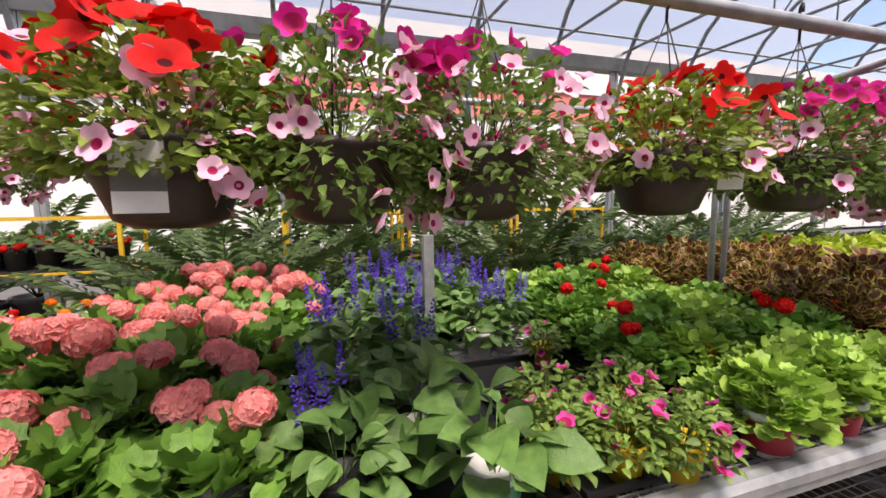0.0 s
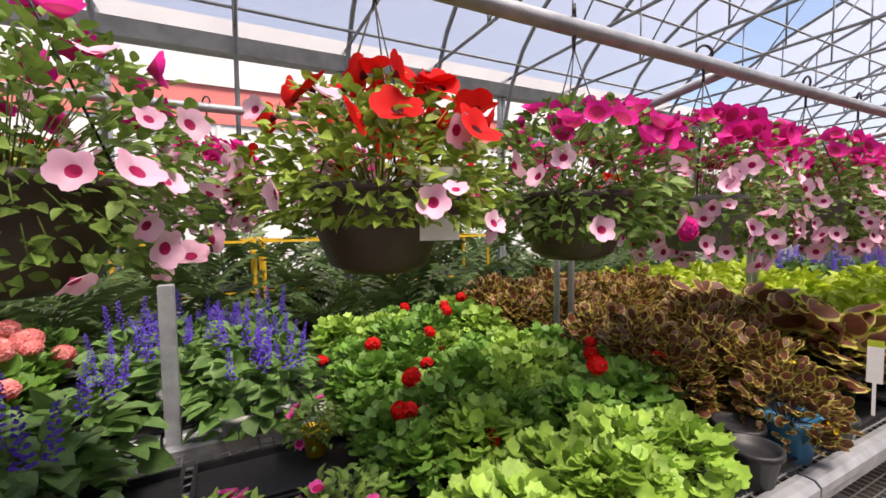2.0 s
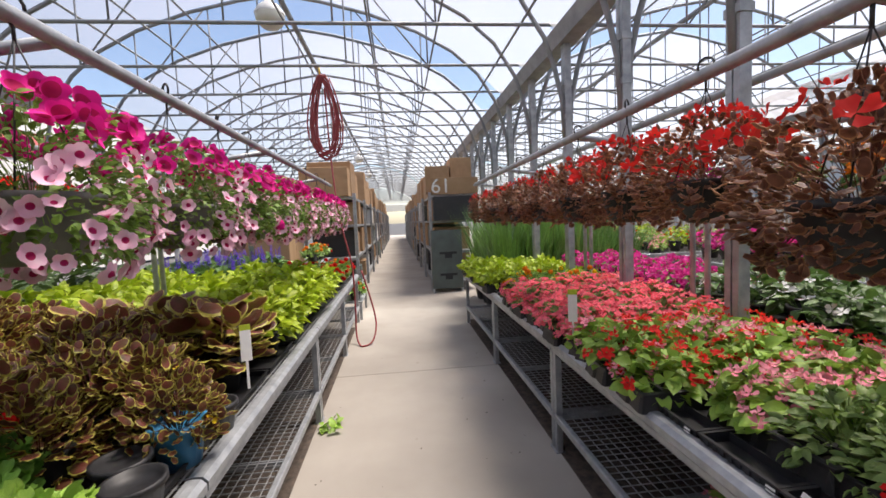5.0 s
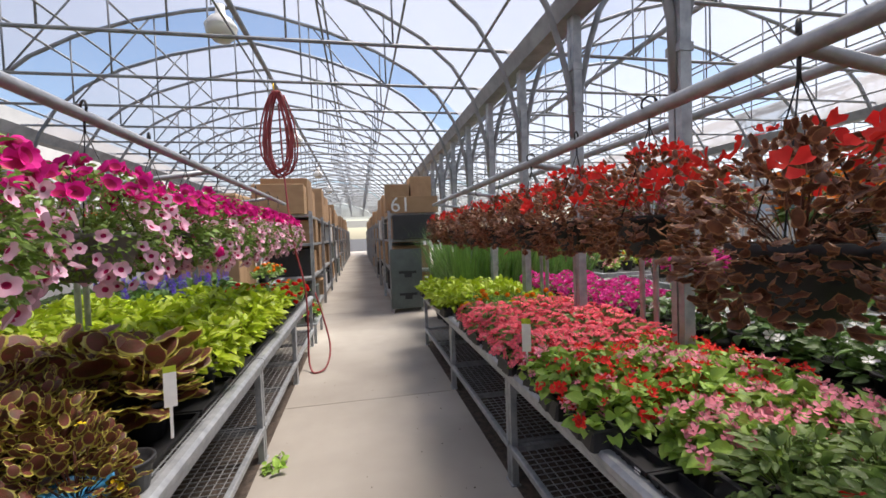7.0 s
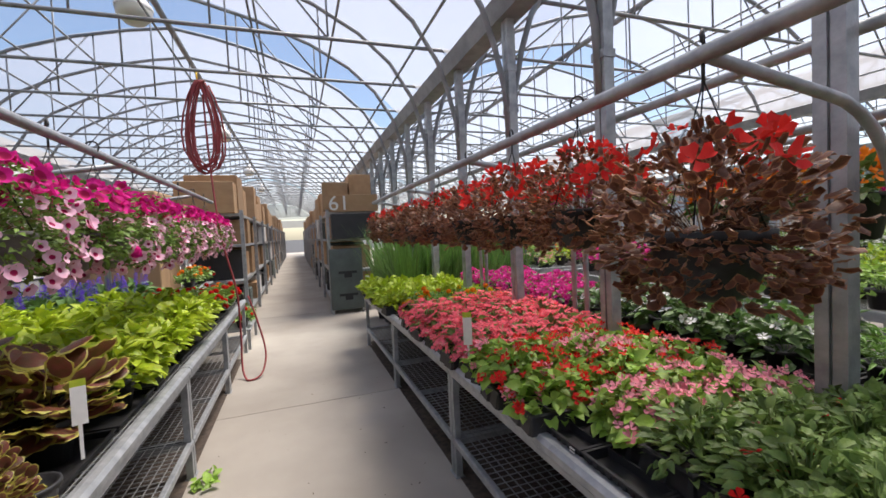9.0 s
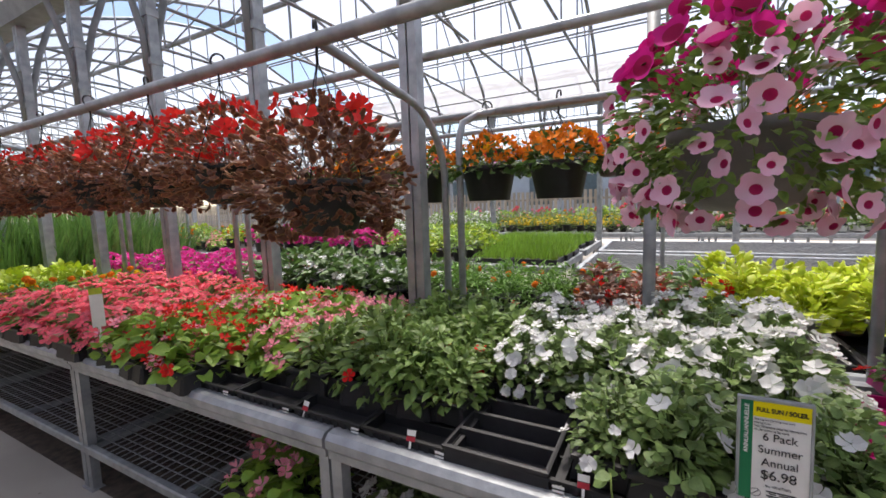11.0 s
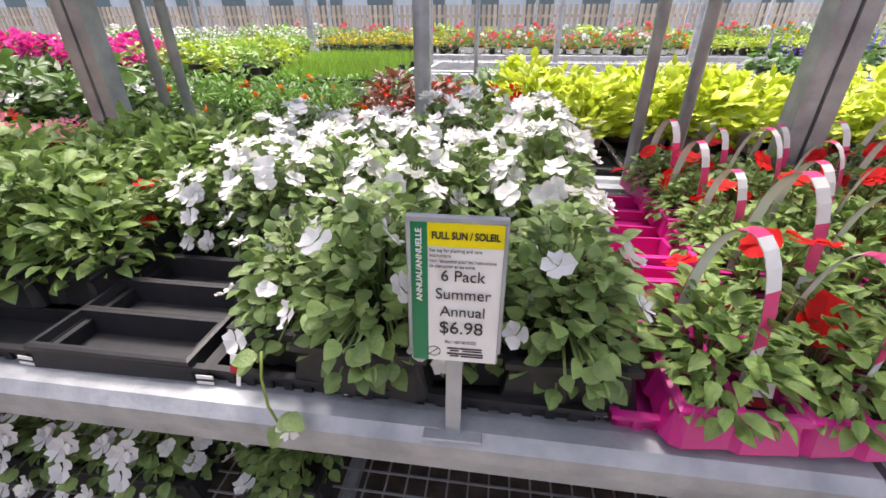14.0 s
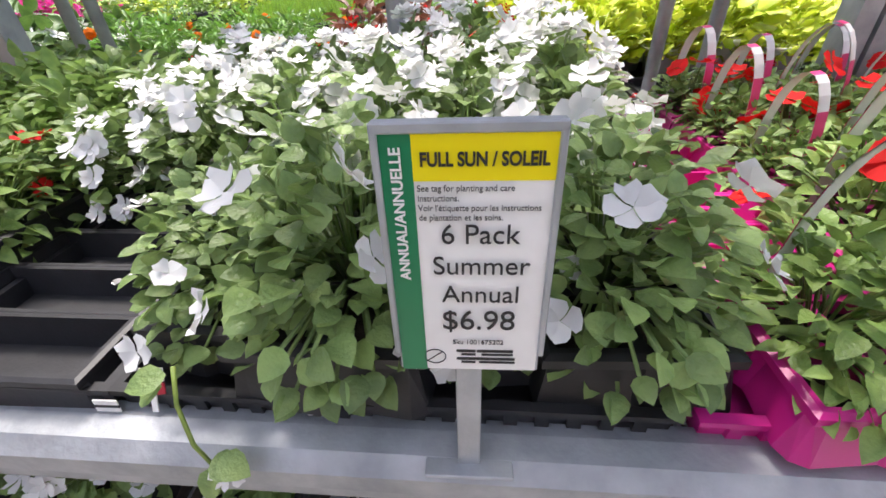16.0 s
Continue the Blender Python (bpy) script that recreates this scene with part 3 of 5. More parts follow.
def ball_flower(n=34, flat=0.75):
    """A head of many small bent petals."""
    vs, fs = [], []
    for k in range(n):
        z = 1 - 1.55 * (k + 0.5) / n
        a = k * 2.39996
        r = math.sqrt(max(0, 1 - z * z))
        d = np.array((r * math.cos(a), r * math.sin(a), z * flat))
        t = np.cross(d, (0.3, 0.2, 1.0))
        t /= np.linalg.norm(t)
        u = np.cross(d / np.linalg.norm(d), t)
        q = rng.uniform(0, 6.28)
        t, u = t * math.cos(q) + u * math.sin(q), u * math.cos(q) - t * math.sin(q)
        c, h = d * 0.42, 0.19 * math.sqrt(34 / n) * 1.1
        base = len(vs)
        vs += [tuple(c), tuple(c + t * h + d * 0.07), tuple(c + u * h * 1.1 + d * 0.1), tuple(c - t * h + d * 0.06), tuple(c - u * h * 0.9 + d * 0.05)]
        fs += [(base, base + 1, base + 2), (base, base + 2, base + 3), (base, base + 3, base + 4), (base, base + 4, base + 1)]
    return np.array(vs), fs, [0] * len(fs)


def spike(n=26):
    """An upright flower spike of small hooded florets, one tall."""
    vs, fs = [], []
    for k in range(n):
        z = 0.1 + 0.9 * k / n
        a, r = k * 2.39996, 0.09 * (1.15 - 0.8 * k / n)
        d = np.array((math.cos(a), math.sin(a), 0.25))
        t = np.array((-math.sin(a), math.cos(a), 0))
        c = np.array((0, 0, z))
        base = len(vs)
        vs += [tuple(c), tuple(c + d * r + t * 0.035), tuple(c + d * r * 1.5), tuple(c + d * r - t * 0.035), tuple(c + d * r + np.array((0, 0, 0.05)))]
        fs += [(base, base + 1, base + 4), (base, base + 4, base + 3), (base + 1, base + 2, base + 4), (base + 2, base + 3, base + 4)]
    return np.array(vs), fs, [0] * len(fs)


def aim(p, d, up, size):
    """A matrix that lays a leaf (along +y, face +z) at p, along d, with its face towards up."""
    d = d / (np.linalg.norm(d) + 1e-9)
    u = up - d * (up @ d)
    u /= np.linalg.norm(u) + 1e-9
    s = np.cross(d, u)
    m = np.eye(4)
    m[:3, 0], m[:3, 1], m[:3, 2], m[:3, 3] = s * size, d * size, u * size, p
    return m


def face(p, d, size):
    """A matrix that sets a flower (face +z) at p, facing d, with a random spin."""
    d = d / (np.linalg.norm(d) + 1e-9)
    t = np.cross(d, rng.normal(size=3))
    t /= np.linalg.norm(t) + 1e-9
    m = np.eye(4)
    m[:3, 0], m[:3, 1], m[:3, 2], m[:3, 3] = t * size, np.cross(d, t) * size, d * size, p
    return m


def dome_points(n, rx, ry, h, z0, fill=0.5, sink=0.0):
    """Points with outward directions over and inside a dome; sink: how far the sides hang below z0."""
    out = []
    for _ in range(n):
        while True:
            p = rng.uniform(-1, 1, 3)
            q = np.linalg.norm(p)
            if fill < q <= 1 and p[2] > -sink:
                break
        out.append((np.array((p[0] * rx, p[1] * ry, z0 + p[2] * h)), np.array((p[0], p[1], p[2] * 0.9 + 0.25)) / q))
    return out


def foliage(g, leaf, pts, size, flat=0.6, spread=0.35):
    """Leaves that point outwards and face up."""
    vs, fs, ms = leaf
    for p, d in pts:
        along = np.array((d[0], d[1], d[2] * (1 - flat))) + rng.normal(0, spread, 3) * (1, 1, 0.6)
        up = d * 0.55 + np.array((0, 0, 0.8)) + rng.normal(0, 0.4 if flat > 0.1 else 0.7, 3)
        g.add(vs, fs, ms, aim(p, along, up, size * rng.uniform(0.65, 1.2)))


def blossoms(g, flower, pts, size, tilt=0.35, lift=0.0):
    vs, fs, ms = flower
    for p, d in pts:
        g.add(vs, fs, ms, face(p + d * lift, d + np.array((0, 0, tilt)) + rng.normal(0, 0.45, 3), size * rng.uniform(0.75, 1.2)))


def stems(g, pts, base, r=0.002, every=3, slot=0):
    for p, d in pts[::every]:
        q = np.array((p[0] * 0.25, p[1] * 0.25, base))
        g.tube([q, (q + p) / 2 + (0, 0, 0.01), p], r, 3, slot)


def pot_geo(r, h, rim=0.006):
    g = Geo()
    g.lathe([(0, 0), (r * 0.74, 0), (r * 0.96, h * 0.84), (r + rim, h * 0.85), (r + rim, h), (r * 0.93, h), (r * 0.9, h * 0.86), (0, h * 0.86)], 16)
    return g


def soil_geo(rx, ry, z):
    g = Geo()
    n = 14
    g.add([(rx * math.cos(2 * math.pi * k / n), ry * math.sin(2 * math.pi * k / n), z) for k in range(n)] + [(0, 0, z + 0.008)], [(k, (k + 1) % n, n) for k in range(n)])
    return g


KINDS = {}


def kind_of(name, builds):
    """Keep the built variants of a plant, set far below the floor until they are placed."""
    KINDS[name] = builds
    return builds


def pack_geo(w, d, h, nx, ny, soil_z=None):
    """One moulded pack: a top plate with a well for each cell, a rolled lip and tapered outer walls."""
    g, lip, web = Geo(), 0.006, 0.005
    def lines(size, n):
        c = size / n
        return [-size / 2] + [v for k in range(n) for v in (-size / 2 + k * c + web, -size / 2 + (k + 1) * c - web)] + [size / 2]
    xs, ys = lines(w, nx), lines(d, ny)
    nX, nY = len(xs), len(ys)
    vs = [(x, y, h) for y in ys for x in xs]
    fs, ms = [], []
    for j in range(nY - 1):
        for i in range(nX - 1):
            q = (j * nX + i, j * nX + i + 1, (j + 1) * nX + i + 1, (j + 1) * nX + i)
            if i % 2 and j % 2:
                b, z = len(vs), 0.004 if soil_z is None else soil_z
                t = 0.006 * (h - z) / h
                vs += [(xs[i] + t, ys[j] + t, z), (xs[i + 1] - t, ys[j] + t, z), (xs[i + 1] - t, ys[j + 1] - t, z), (xs[i] + t, ys[j + 1] - t, z)]
                fs += [(q[k], q[(k + 1) % 4], b + (k + 1) % 4, b + k) for k in range(4)] + [(b, b + 1, b + 2, b + 3)]
                ms += [0] * 4 + [0 if soil_z is None else 1]
            else:
                fs.append(q)
                ms.append(0)
    edge = [i for i in range(nX)] + [j * nX + nX - 1 for j in range(1, nY)] + [(nY - 1) * nX + i for i in range(nX - 2, -1, -1)] + [j * nX for j in range(nY - 2, 0, -1)]
    loops = [edge]
    for grow, z, bump in ((lip, h - 0.002, 0), (lip, h - 0.01, 0), (0.0, h - 0.011, 1), (-0.008, 0.0, 1)):
        b = len(vs)
        for n, e in enumerate(edge):
            x, y, _ = vs[e]
            on_x, on_y = abs(abs(x) - w / 2) < 1e-6, abs(abs(y) - d / 2) < 1e-6
            k = grow - (0.006 if bump and not (on_x and on_y) and ((e % nX) in (0, nX - 1) and (e // nX) % 2 == 0 or (e // nX) in (0, nY - 1) and (e % nX) % 2 == 0) else 0)
            vs.append((x + math.copysign(k, x) * on_x, y + math.copysign(k, y) * on_y, z))
        loops.append(list(range(b, b + len(edge))))
    m = len(edge)
    for a, b in zip(loops, loops[1:]):
        fs += [(a[k], b[k], b[(k + 1) % m], a[(k + 1) % m]) for k in range(m)]
        ms += [0] * m
    fs.append(tuple(reversed(loops[-1])))
    ms.append(0)
    return g.add(vs, fs, ms)


def potted(name, label, category, group, leaf, leaf_mats, n_leaf, leaf_size, rx, h, pot=(0.075, 0.12), pot_mat=None, blooms=(), sink=0.25, fill=0.45, flat=0.6, z_fol=None, square=False, sleeve=None, part_name="blossoms"):
    """A pot (or a plastic pack) with its plant: parts pot, soil, foliage and blossoms."""
    root = thing(name, label, category, group)
    pr, ph = pot
    if square:
        g = pack_geo(*square, ph, 2, 3, ph * 0.72)
        part("pack", g, [pot_mat or MBLACK, MSOIL], root, "", False)
    else:
        pot_ob = part("pot", pot_geo(pr, ph), pot_mat or MBLACK, root)
        if sleeve:
            g = Geo()
            g.lathe([(pr * 0.79, ph * 0.12), (pr * 0.97, ph * 0.8)], 18)
            g.v[0] = g.v[0] * (1.03, 1.03, 1)
            part("label_band", g, sleeve, pot_ob)
    z0 = z_fol if z_fol is not None else ph
    ry = rx if not square else rx * square[1] / square[0]
    pts = dome_points(n_leaf, rx, ry, h, z0, fill, sink)
    g = Geo()
    foliage(g, leaf, pts, leaf_size, flat)
    stems(g, pts, ph * 0.85, 0.0018, 5)
    part("foliage", g, leaf_mats, root)
    for nm, flower, mats, count, size, lift, reach in blooms:
        if not count:
            continue
        bp = dome_points(count, rx * reach, ry * reach, h * reach, z0, 0.92, 0.05 if nm != "hang" else 0.7)
        g = Geo()
        if nm == "spikes":
            vs, fs, ms = flower
            for p, d in bp:
                q = np.array((p[0] * 0.85, p[1] * 0.85, z0 + h * 0.75))
                g.add(vs, fs, ms, face(q, np.array((d[0] * 0.2, d[1] * 0.2, 1.0)), size * rng.uniform(0.8, 1.25)))
        else:
            blossoms(g, flower, bp, size, 0.45, lift)
            if lift > 0.025:
                for p, d in bp:
                    g.tube([p * (0.6, 0.6, 0.8), p + d * lift * 0.9], 0.002, 3, len(mats) - 1)
        part(part_name if nm in ("spikes", "hang") else nm, g, mats, root)
    return root


OVAL, WIDE, NARROW = oval_leaf(0.58), oval_leaf(0.8, 0.3, 0.35), oval_leaf(0.3, 0.3, 0.35)
RIM, ROUND, PLUMP = rim_leaf(), round_leaf(), oval_leaf(0.84, 0.22, 0.3)
TRUMP, OPEN5, BALL, SPIKE, HEAD = trumpet(), open_flower(), ball_flower(), spike(), ball_flower(80, 0.8)
LOOSE = open_flower(4, 0.55, 0.22)
REDFLAT = open_flower(5, 0.72, 0.1)
WHITE5 = open_flower(5, 0.6, 0.16)
stock = []


def many(name, variants):
    made = [v() if callable(v) else v for v in variants]
    KINDS[name] = made
    stock.extend(made)


PACK = dict(pot=(0.06, 0.055), square=(0.13, 0.2))
many("salmon", [potted("geranium", "potted geranium with salmon pink flower heads", "geranium", "salmon geraniums", ROUND, [LGER, LSTEM], 110, 0.07, 0.13, 0.13, (0.07, 0.12), MBLACK, [("blossoms", HEAD, [PSAL, LSTEM], 3, 0.095, 0.05, 1.0)]) for _ in range(3)])
many("redger", [potted("geranium", "bushy potted geranium with a few red flowers", "geranium", "red geraniums", ROUND, [LGER, LSTEM], 240, 0.05, 0.14, 0.12, (0.07, 0.12), MBLACK, [("blossoms", BALL, [PRED, LSTEM], 1, 0.055, 0.05, 1.0)]) for _ in range(3)]
     + [potted("geranium", "bushy green geranium not yet in flower", "geranium", "red geraniums", ROUND, [LGER2, LSTEM], 240, 0.05, 0.14, 0.12, (0.07, 0.12), MBLACK) for _ in range(2)])
many("salvia", [potted("salvia", "potted blue salvia with upright violet spikes", "salvia", "blue salvias", WIDE, [LSAL, LSTEM], 75, 0.085, 0.13, 0.17, (0.07, 0.13), MWHITE if k == 0 else MBLACK, [("spikes", SPIKE, [PVIO], 4, 0.15, 0, 1.0)]) for k in range(3)])
many("bigleaf", [potted("broadleaf_plant", "young broad-leaved plant in a white labelled pot", "potted plant", "", WIDE, [LSAL, LSTEM], 34, 0.12, 0.11, 0.2, (0.07, 0.13), MWHITE, sleeve=MGREEN) for _ in range(1)])
many("petunia", [potted("petunia", "trailing petunia with hot pink flowers in a yellow pot", "petunia", "pot petunias", OVAL, [LPET, LSTEM], 300, 0.034, 0.14, 0.12, (0.06, 0.12), MYEL, [("blossoms", TRUMP, [PHOT, PEYE], 6, 0.055, 0.01, 1.0)]) for _ in range(2)])
many("coleus", [potted("coleus", "dark coleus with yellow-edged frilled leaves", "coleus", "dark coleus", RIM, [LCOL, LRIM], 260, 0.052, 0.15, 0.2, (0.08, 0.14), MBLACK, sink=0.45, fill=0.55, flat=0.25) for _ in range(3)])
many("bigcoleus", [potted("coleus", "coleus with large wine-red leaves edged in lime", "coleus", "large-leaved coleus", rim_leaf(0.8, 0.035, 16), [LCOL, LRIM], 34, 0.12, 0.13, 0.17, (0.08, 0.14), MBLACK) for _ in range(2)])
many("lime", [potted("coleus", "lime green coleus with pointed leaves", "coleus", "lime coleus", OVAL, [LLIME, LSTEM], 140, 0.08, 0.14, 0.16, (0.08, 0.14), MBLACK) for _ in range(3)])
many("begonia_pink", [potted("begonia_pack", "six-pack of bedding begonias with pink flowers", "begonia", "bedding begonias", WIDE, [LGER2, LSTEM], 110, 0.048, 0.075, 0.09, blooms=[("blossoms", LOOSE, [PPINK], 28, 0.036, 0.02, 1.05)], **PACK) for _ in range(2)])
many("begonia_red", [potted("begonia_pack", "six-pack of bedding begonias with orange-red flowers", "begonia", "bedding begonias", WIDE, [LGER2, LSTEM], 110, 0.046, 0.075, 0.09, blooms=[("blossoms", LOOSE, [PBEG], 26, 0.034, 0.02, 1.05)], **PACK) for _ in range(2)])
many("coral", [potted("impatiens_pack", "six-pack of impatiens thick with coral flowers", "impatiens", "coral impatiens", OVAL, [LIMP, LSTEM], 80, 0.045, 0.075, 0.09, blooms=[("blossoms", OPEN5, [PCOR], 60, 0.043, 0.02, 1.05)], **PACK) for _ in range(2)])
many("green", [potted("impatiens_pack", "six-pack of green impatiens barely in flower", "impatiens", "green impatiens", OVAL, [LIMP, LSTEM], 280, 0.033, 0.08, 0.11, blooms=[("blossoms", OPEN5, [PRED], k, 0.03, 0.01, 1.05)], **PACK) for k in (0, 0, 0, 2)])
many("white", [potted("impatiens_pack", "six-pack of variegated impatiens with white flowers", "impatiens", "white impatiens", PLUMP, [LVAR, LSTEM], n, q, 0.085, 0.13, blooms=[("blossoms", WHITE5, [PWHITE], k, f, 0.012, 1.1)], **PACK) for k, n, q, f in ((9, 600, 0.021, 0.032), (12, 600, 0.021, 0.032), (34, 430, 0.025, 0.036), (44, 430, 0.025, 0.036))])
many("marigold", [potted("marigold_pack", "six-pack of marigolds with orange pompons", "marigold", "marigolds", NARROW, [LGER, LSTEM], 160, 0.04, 0.08, 0.1, blooms=[("blossoms", BALL, [c, LSTEM], 4, 0.045, 0.02, 1.05)], **PACK) for c in (PORA, PYEL)])
many("lowlime", [potted("coleus_pack", "six-pack of yellow-green bedding coleus", "coleus", "bedding coleus", OVAL, [LLIME, LSTEM], 110, 0.05, 0.08, 0.1, **PACK) for _ in range(2)])
many("guinea", [potted("impatiens", "dark-leaved impatiens with large white flowers", "impatiens", "large impatiens", OVAL, [LDARK, LSTEM], 80, 0.08, 0.14, 0.16, (0.08, 0.12), MBLACK, [("blossoms", OPEN5, [PWHITE], 6, 0.065, 0.01, 1.0)]) for _ in range(2)])
many("redguinea", [potted("impatiens", "bronze-leaved impatiens with red flowers in a white pot", "impatiens", "red impatiens", OVAL, [LBRZ if k else LDARK, LSTEM], 90, 0.06, 0.13, 0.15, (0.075, 0.12), MWHITE, [("blossoms", OPEN5, [PRED], 6, 0.055, 0.01, 1.0)]) for k in (0, 1)])
many("potmari", [potted("marigold", "leafy marigold with a few orange flowers", "marigold", "pot marigolds", NARROW, [LGER, LSTEM], 190, 0.045, 0.14, 0.14, (0.075, 0.12), MBLACK, [("blossoms", BALL, [PORA, LSTEM], 1, 0.04, 0.02, 1.05)]) for _ in range(2)])
many("neon", [potted("sweet_potato_vine", "chartreuse sweet potato vine in a white pot", "foliage plant", "chartreuse vines", rim_leaf(0.7, 0.06, 10), [LNEON, LNEON], 190, 0.055, 0.15, 0.18, (0.075, 0.12), MWHITE) for _ in range(2)])
many("magpet", [potted("petunia", "mound of magenta petunias", "petunia", "magenta petunias", OVAL, [LPET, LSTEM], 80, 0.045, 0.15, 0.15, (0.09, 0.13), MBLACK, [("blossoms", TRUMP, [PHOT, PMAG], 60, 0.06, 0.01, 1.02)]) for _ in range(2)])
many("packred", [potted("geranium_pack", "six-pack of geranium seedlings in a magenta pack", "geranium", "magenta packs", OVAL, [LIMP, LSTEM], 300, 0.029, 0.08, 0.09, pot_mat=MMAG, blooms=[("blossoms", REDFLAT, [PRED, LSTEM], k, 0.062, 0.04, 1.05)], **PACK) for k in (0, 2, 4)])
many("bluecoleus", [potted("coleus", "yellow-edged coleus in a blue printed pot", "coleus", "", RIM, [LCOL, LRIM], 260, 0.044, 0.14, 0.18, (0.085, 0.15), MTAGBLUE, [("blossoms", OPEN5, [PYEL], 3, 0.04, 0.01, 1.0)], sink=0.4, fill=0.5, flat=0.0)])
many("redpot", [potted("geranium", "green geranium in a red and white printed pot", "geranium", "", ROUND, [LGER2, LSTEM], 240, 0.05, 0.13, 0.13, (0.075, 0.13), MWHITE, sleeve=MREDTAG)])
many("redsmall", [potted("zinnia", "small bedding plant with red and orange flowers", "bedding plant", "red bedding plants", OVAL, [LPET, LSTEM], 80, 0.06, 0.13, 0.11, (0.07, 0.1), MBLACK, [("blossoms", BALL, [c, LSTEM], 5, 0.045, 0.02, 1.0)]) for c in (PRED, PORA)])


def carry_handle(root, turn):
    """A printed paper strip looped over a pack from front to back."""
    n, w, h, d = 14, 0.0125, 0.19, 0.055
    g = Geo()
    for k in range(n):
        for off, s in ((0.0, None), (-0.0012, 1)):
            vs = []
            for j in (k, k + 1):
                a = math.pi * j / n
                y, z = (d + off) * math.cos(a), 0.05 + (h + off) * (math.sin(a) ** 0.8 if 0 < j < n else 0)
                vs += [(-w, y, z), (w, y, z)]
            g.add(vs, [(0, 1, 3, 2) if off == 0 else (2, 3, 1, 0)], s if s is not None else (0 if k % 5 in (1, 2) else 1))
    ob = part("carry_handle", g, [MPINKTAG, MPAPER], root, "pink and white printed paper handle", False)
    ob.matrix_basis = pose(0, 0, 0, 0, 0, turn)


for root, turn in zip(KINDS["packred"], (28, 40, 20)):
    carry_handle(root, turn)


def place(kind, x, y, z, size=1.0, turn=None, which=None):
    v = KINDS[kind]
    if isinstance(which, tuple):
        which = which[int(rng.integers(len(which)))]
    src = v[which if which is not None else rng.integers(len(v))]
    ob = copy_thing(src, pose(x, y, z, 0, 0, rng.uniform(0, 360) if turn is None else turn))
    ob.scale = (size, size, size)
    return ob


def field(kind, x0, x1, y0, y1, z, dx, dy, size=1.0, jit=0.2, pick=None, turn=None, grow=0.17):
    """Rows of plants over a stretch of a bench."""
    for i, x in enumerate(np.arange(x0 + dx / 2, x1 - dx * 0.4, dx)):
        for y in np.arange(y0 + dy / 2, y1 - dy * 0.4, dy):
            k = kind if isinstance(kind, str) else kind[rng.integers(len(kind))]
            place(k, x + rng.uniform(-jit, jit) * dx, y + rng.uniform(-jit, jit) * dy, z, size * rng.uniform(1 - grow, 1 + grow), turn if turn is None else turn + 180 * int(rng.integers(2)) + rng.uniform(-3, 3), pick)


TOP = 0.728
# north benches
field("redsmall", -3.6, -0.5, 2.2, 3.2, TOP, 0.27, 0.26)
field("redsmall", -3.6, -1.1, 0.95, 2.05, TOP, 0.27, 0.27)
field("salmon", -1.05, 0.42, 0.98, 1.55, TOP, 0.24, 0.25, 1.1)
field("salmon", -1.0, 0.6, 1.55, 2.05, TOP, 0.24, 0.25, 1.15)
field("salmon", -0.45, 0.72, 2.2, 3.25, TOP, 0.24, 0.25, 1.15)
field("salvia", 0.45, 0.8, 1.05, 1.6, TOP, 0.2, 0.21)
field("salvia", 0.55, 1.0, 1.55, 2.05, TOP, 0.2, 0.21)
field("salvia", 0.75, 1.75, 2.2, 3.2, TOP, 0.22, 0.22)
place("bigleaf", 0.93, 1.02, TOP, 1.05)
place("bigleaf", 0.8, 1.24, TOP, 1.0)
for x, y in ((1.15, 1.07), (1.47, 0.97), (1.32, 1.02), (1.24, 1.28), (1.5, 1.25)):
    place("petunia", x, y, TOP, 0.95)
place("petunia", 1.54, 1.8, TOP, 0.8)
place("petunia", 1.92, 1.58, TOP, 0.85)
for x, y in ((1.3, 2.0), (1.45, 2.03)):
    place("salvia", x, y, TOP, 1.0, None, 0)
field("redger", 1.65, 2.85, 1.28, 2.08, TOP, 0.2, 0.2)
field("redger", 1.7, 2.7, 0.96, 1.25, TOP, 0.21, 0.22, 1.0, pick=4)
field("redger", 1.75, 2.85, 2.18, 3.2, TOP, 0.21, 0.21)
field("coleus", 2.82, 3.75, 1.25, 2.05, TOP, 0.21, 0.21, 1.1)
field("coleus", 3.05, 3.4, 1.05, 1.28, TOP, 0.2, 0.24, 1.0)
field("coleus", 2.85, 4.3, 2.2, 3.2, TOP, 0.23, 0.23, 1.1)
field("bigcoleus", 3.5, 3.95, 1.02, 1.35, TOP, 0.22, 0.24, 1.15)
field("bigcoleus", 3.75, 4.2, 1.3, 2.05, TOP, 0.23, 0.23, 1.15)
field("lime", 4.05, 6.6, 0.98, 2.05, TOP, 0.25, 0.25, 1.05)
field("lime", 4.4, 6.4, 2.2, 3.2, TOP, 0.25, 0.25, 1.05)
field("redsmall", 6.65, 7.9, 0.98, 2.05, TOP, 0.25, 0.26, 1.1, pick=0)
field("salvia", 6.5, 7.9, 1.9, 3.2, TOP, 0.25, 0.26, 1.15)
place("bluecoleus", 3.0, 1.01, TOP)
place("redpot", 1.82, 0.985, TOP, 1.05)
place("redpot", 2.12, 0.985, TOP, 1.0)
for x, y in ((2.72, 0.985), (2.84, 1.09), (3.2, 0.975)):
    ep = thing("empty_pot", "empty black nursery pot on the bench edge", "plant pot", "empty pots", at=pose(x, y, TOP, 0, 0, 20))
    part("pot", pot_geo(0.075, 0.12), MBLACK, ep)
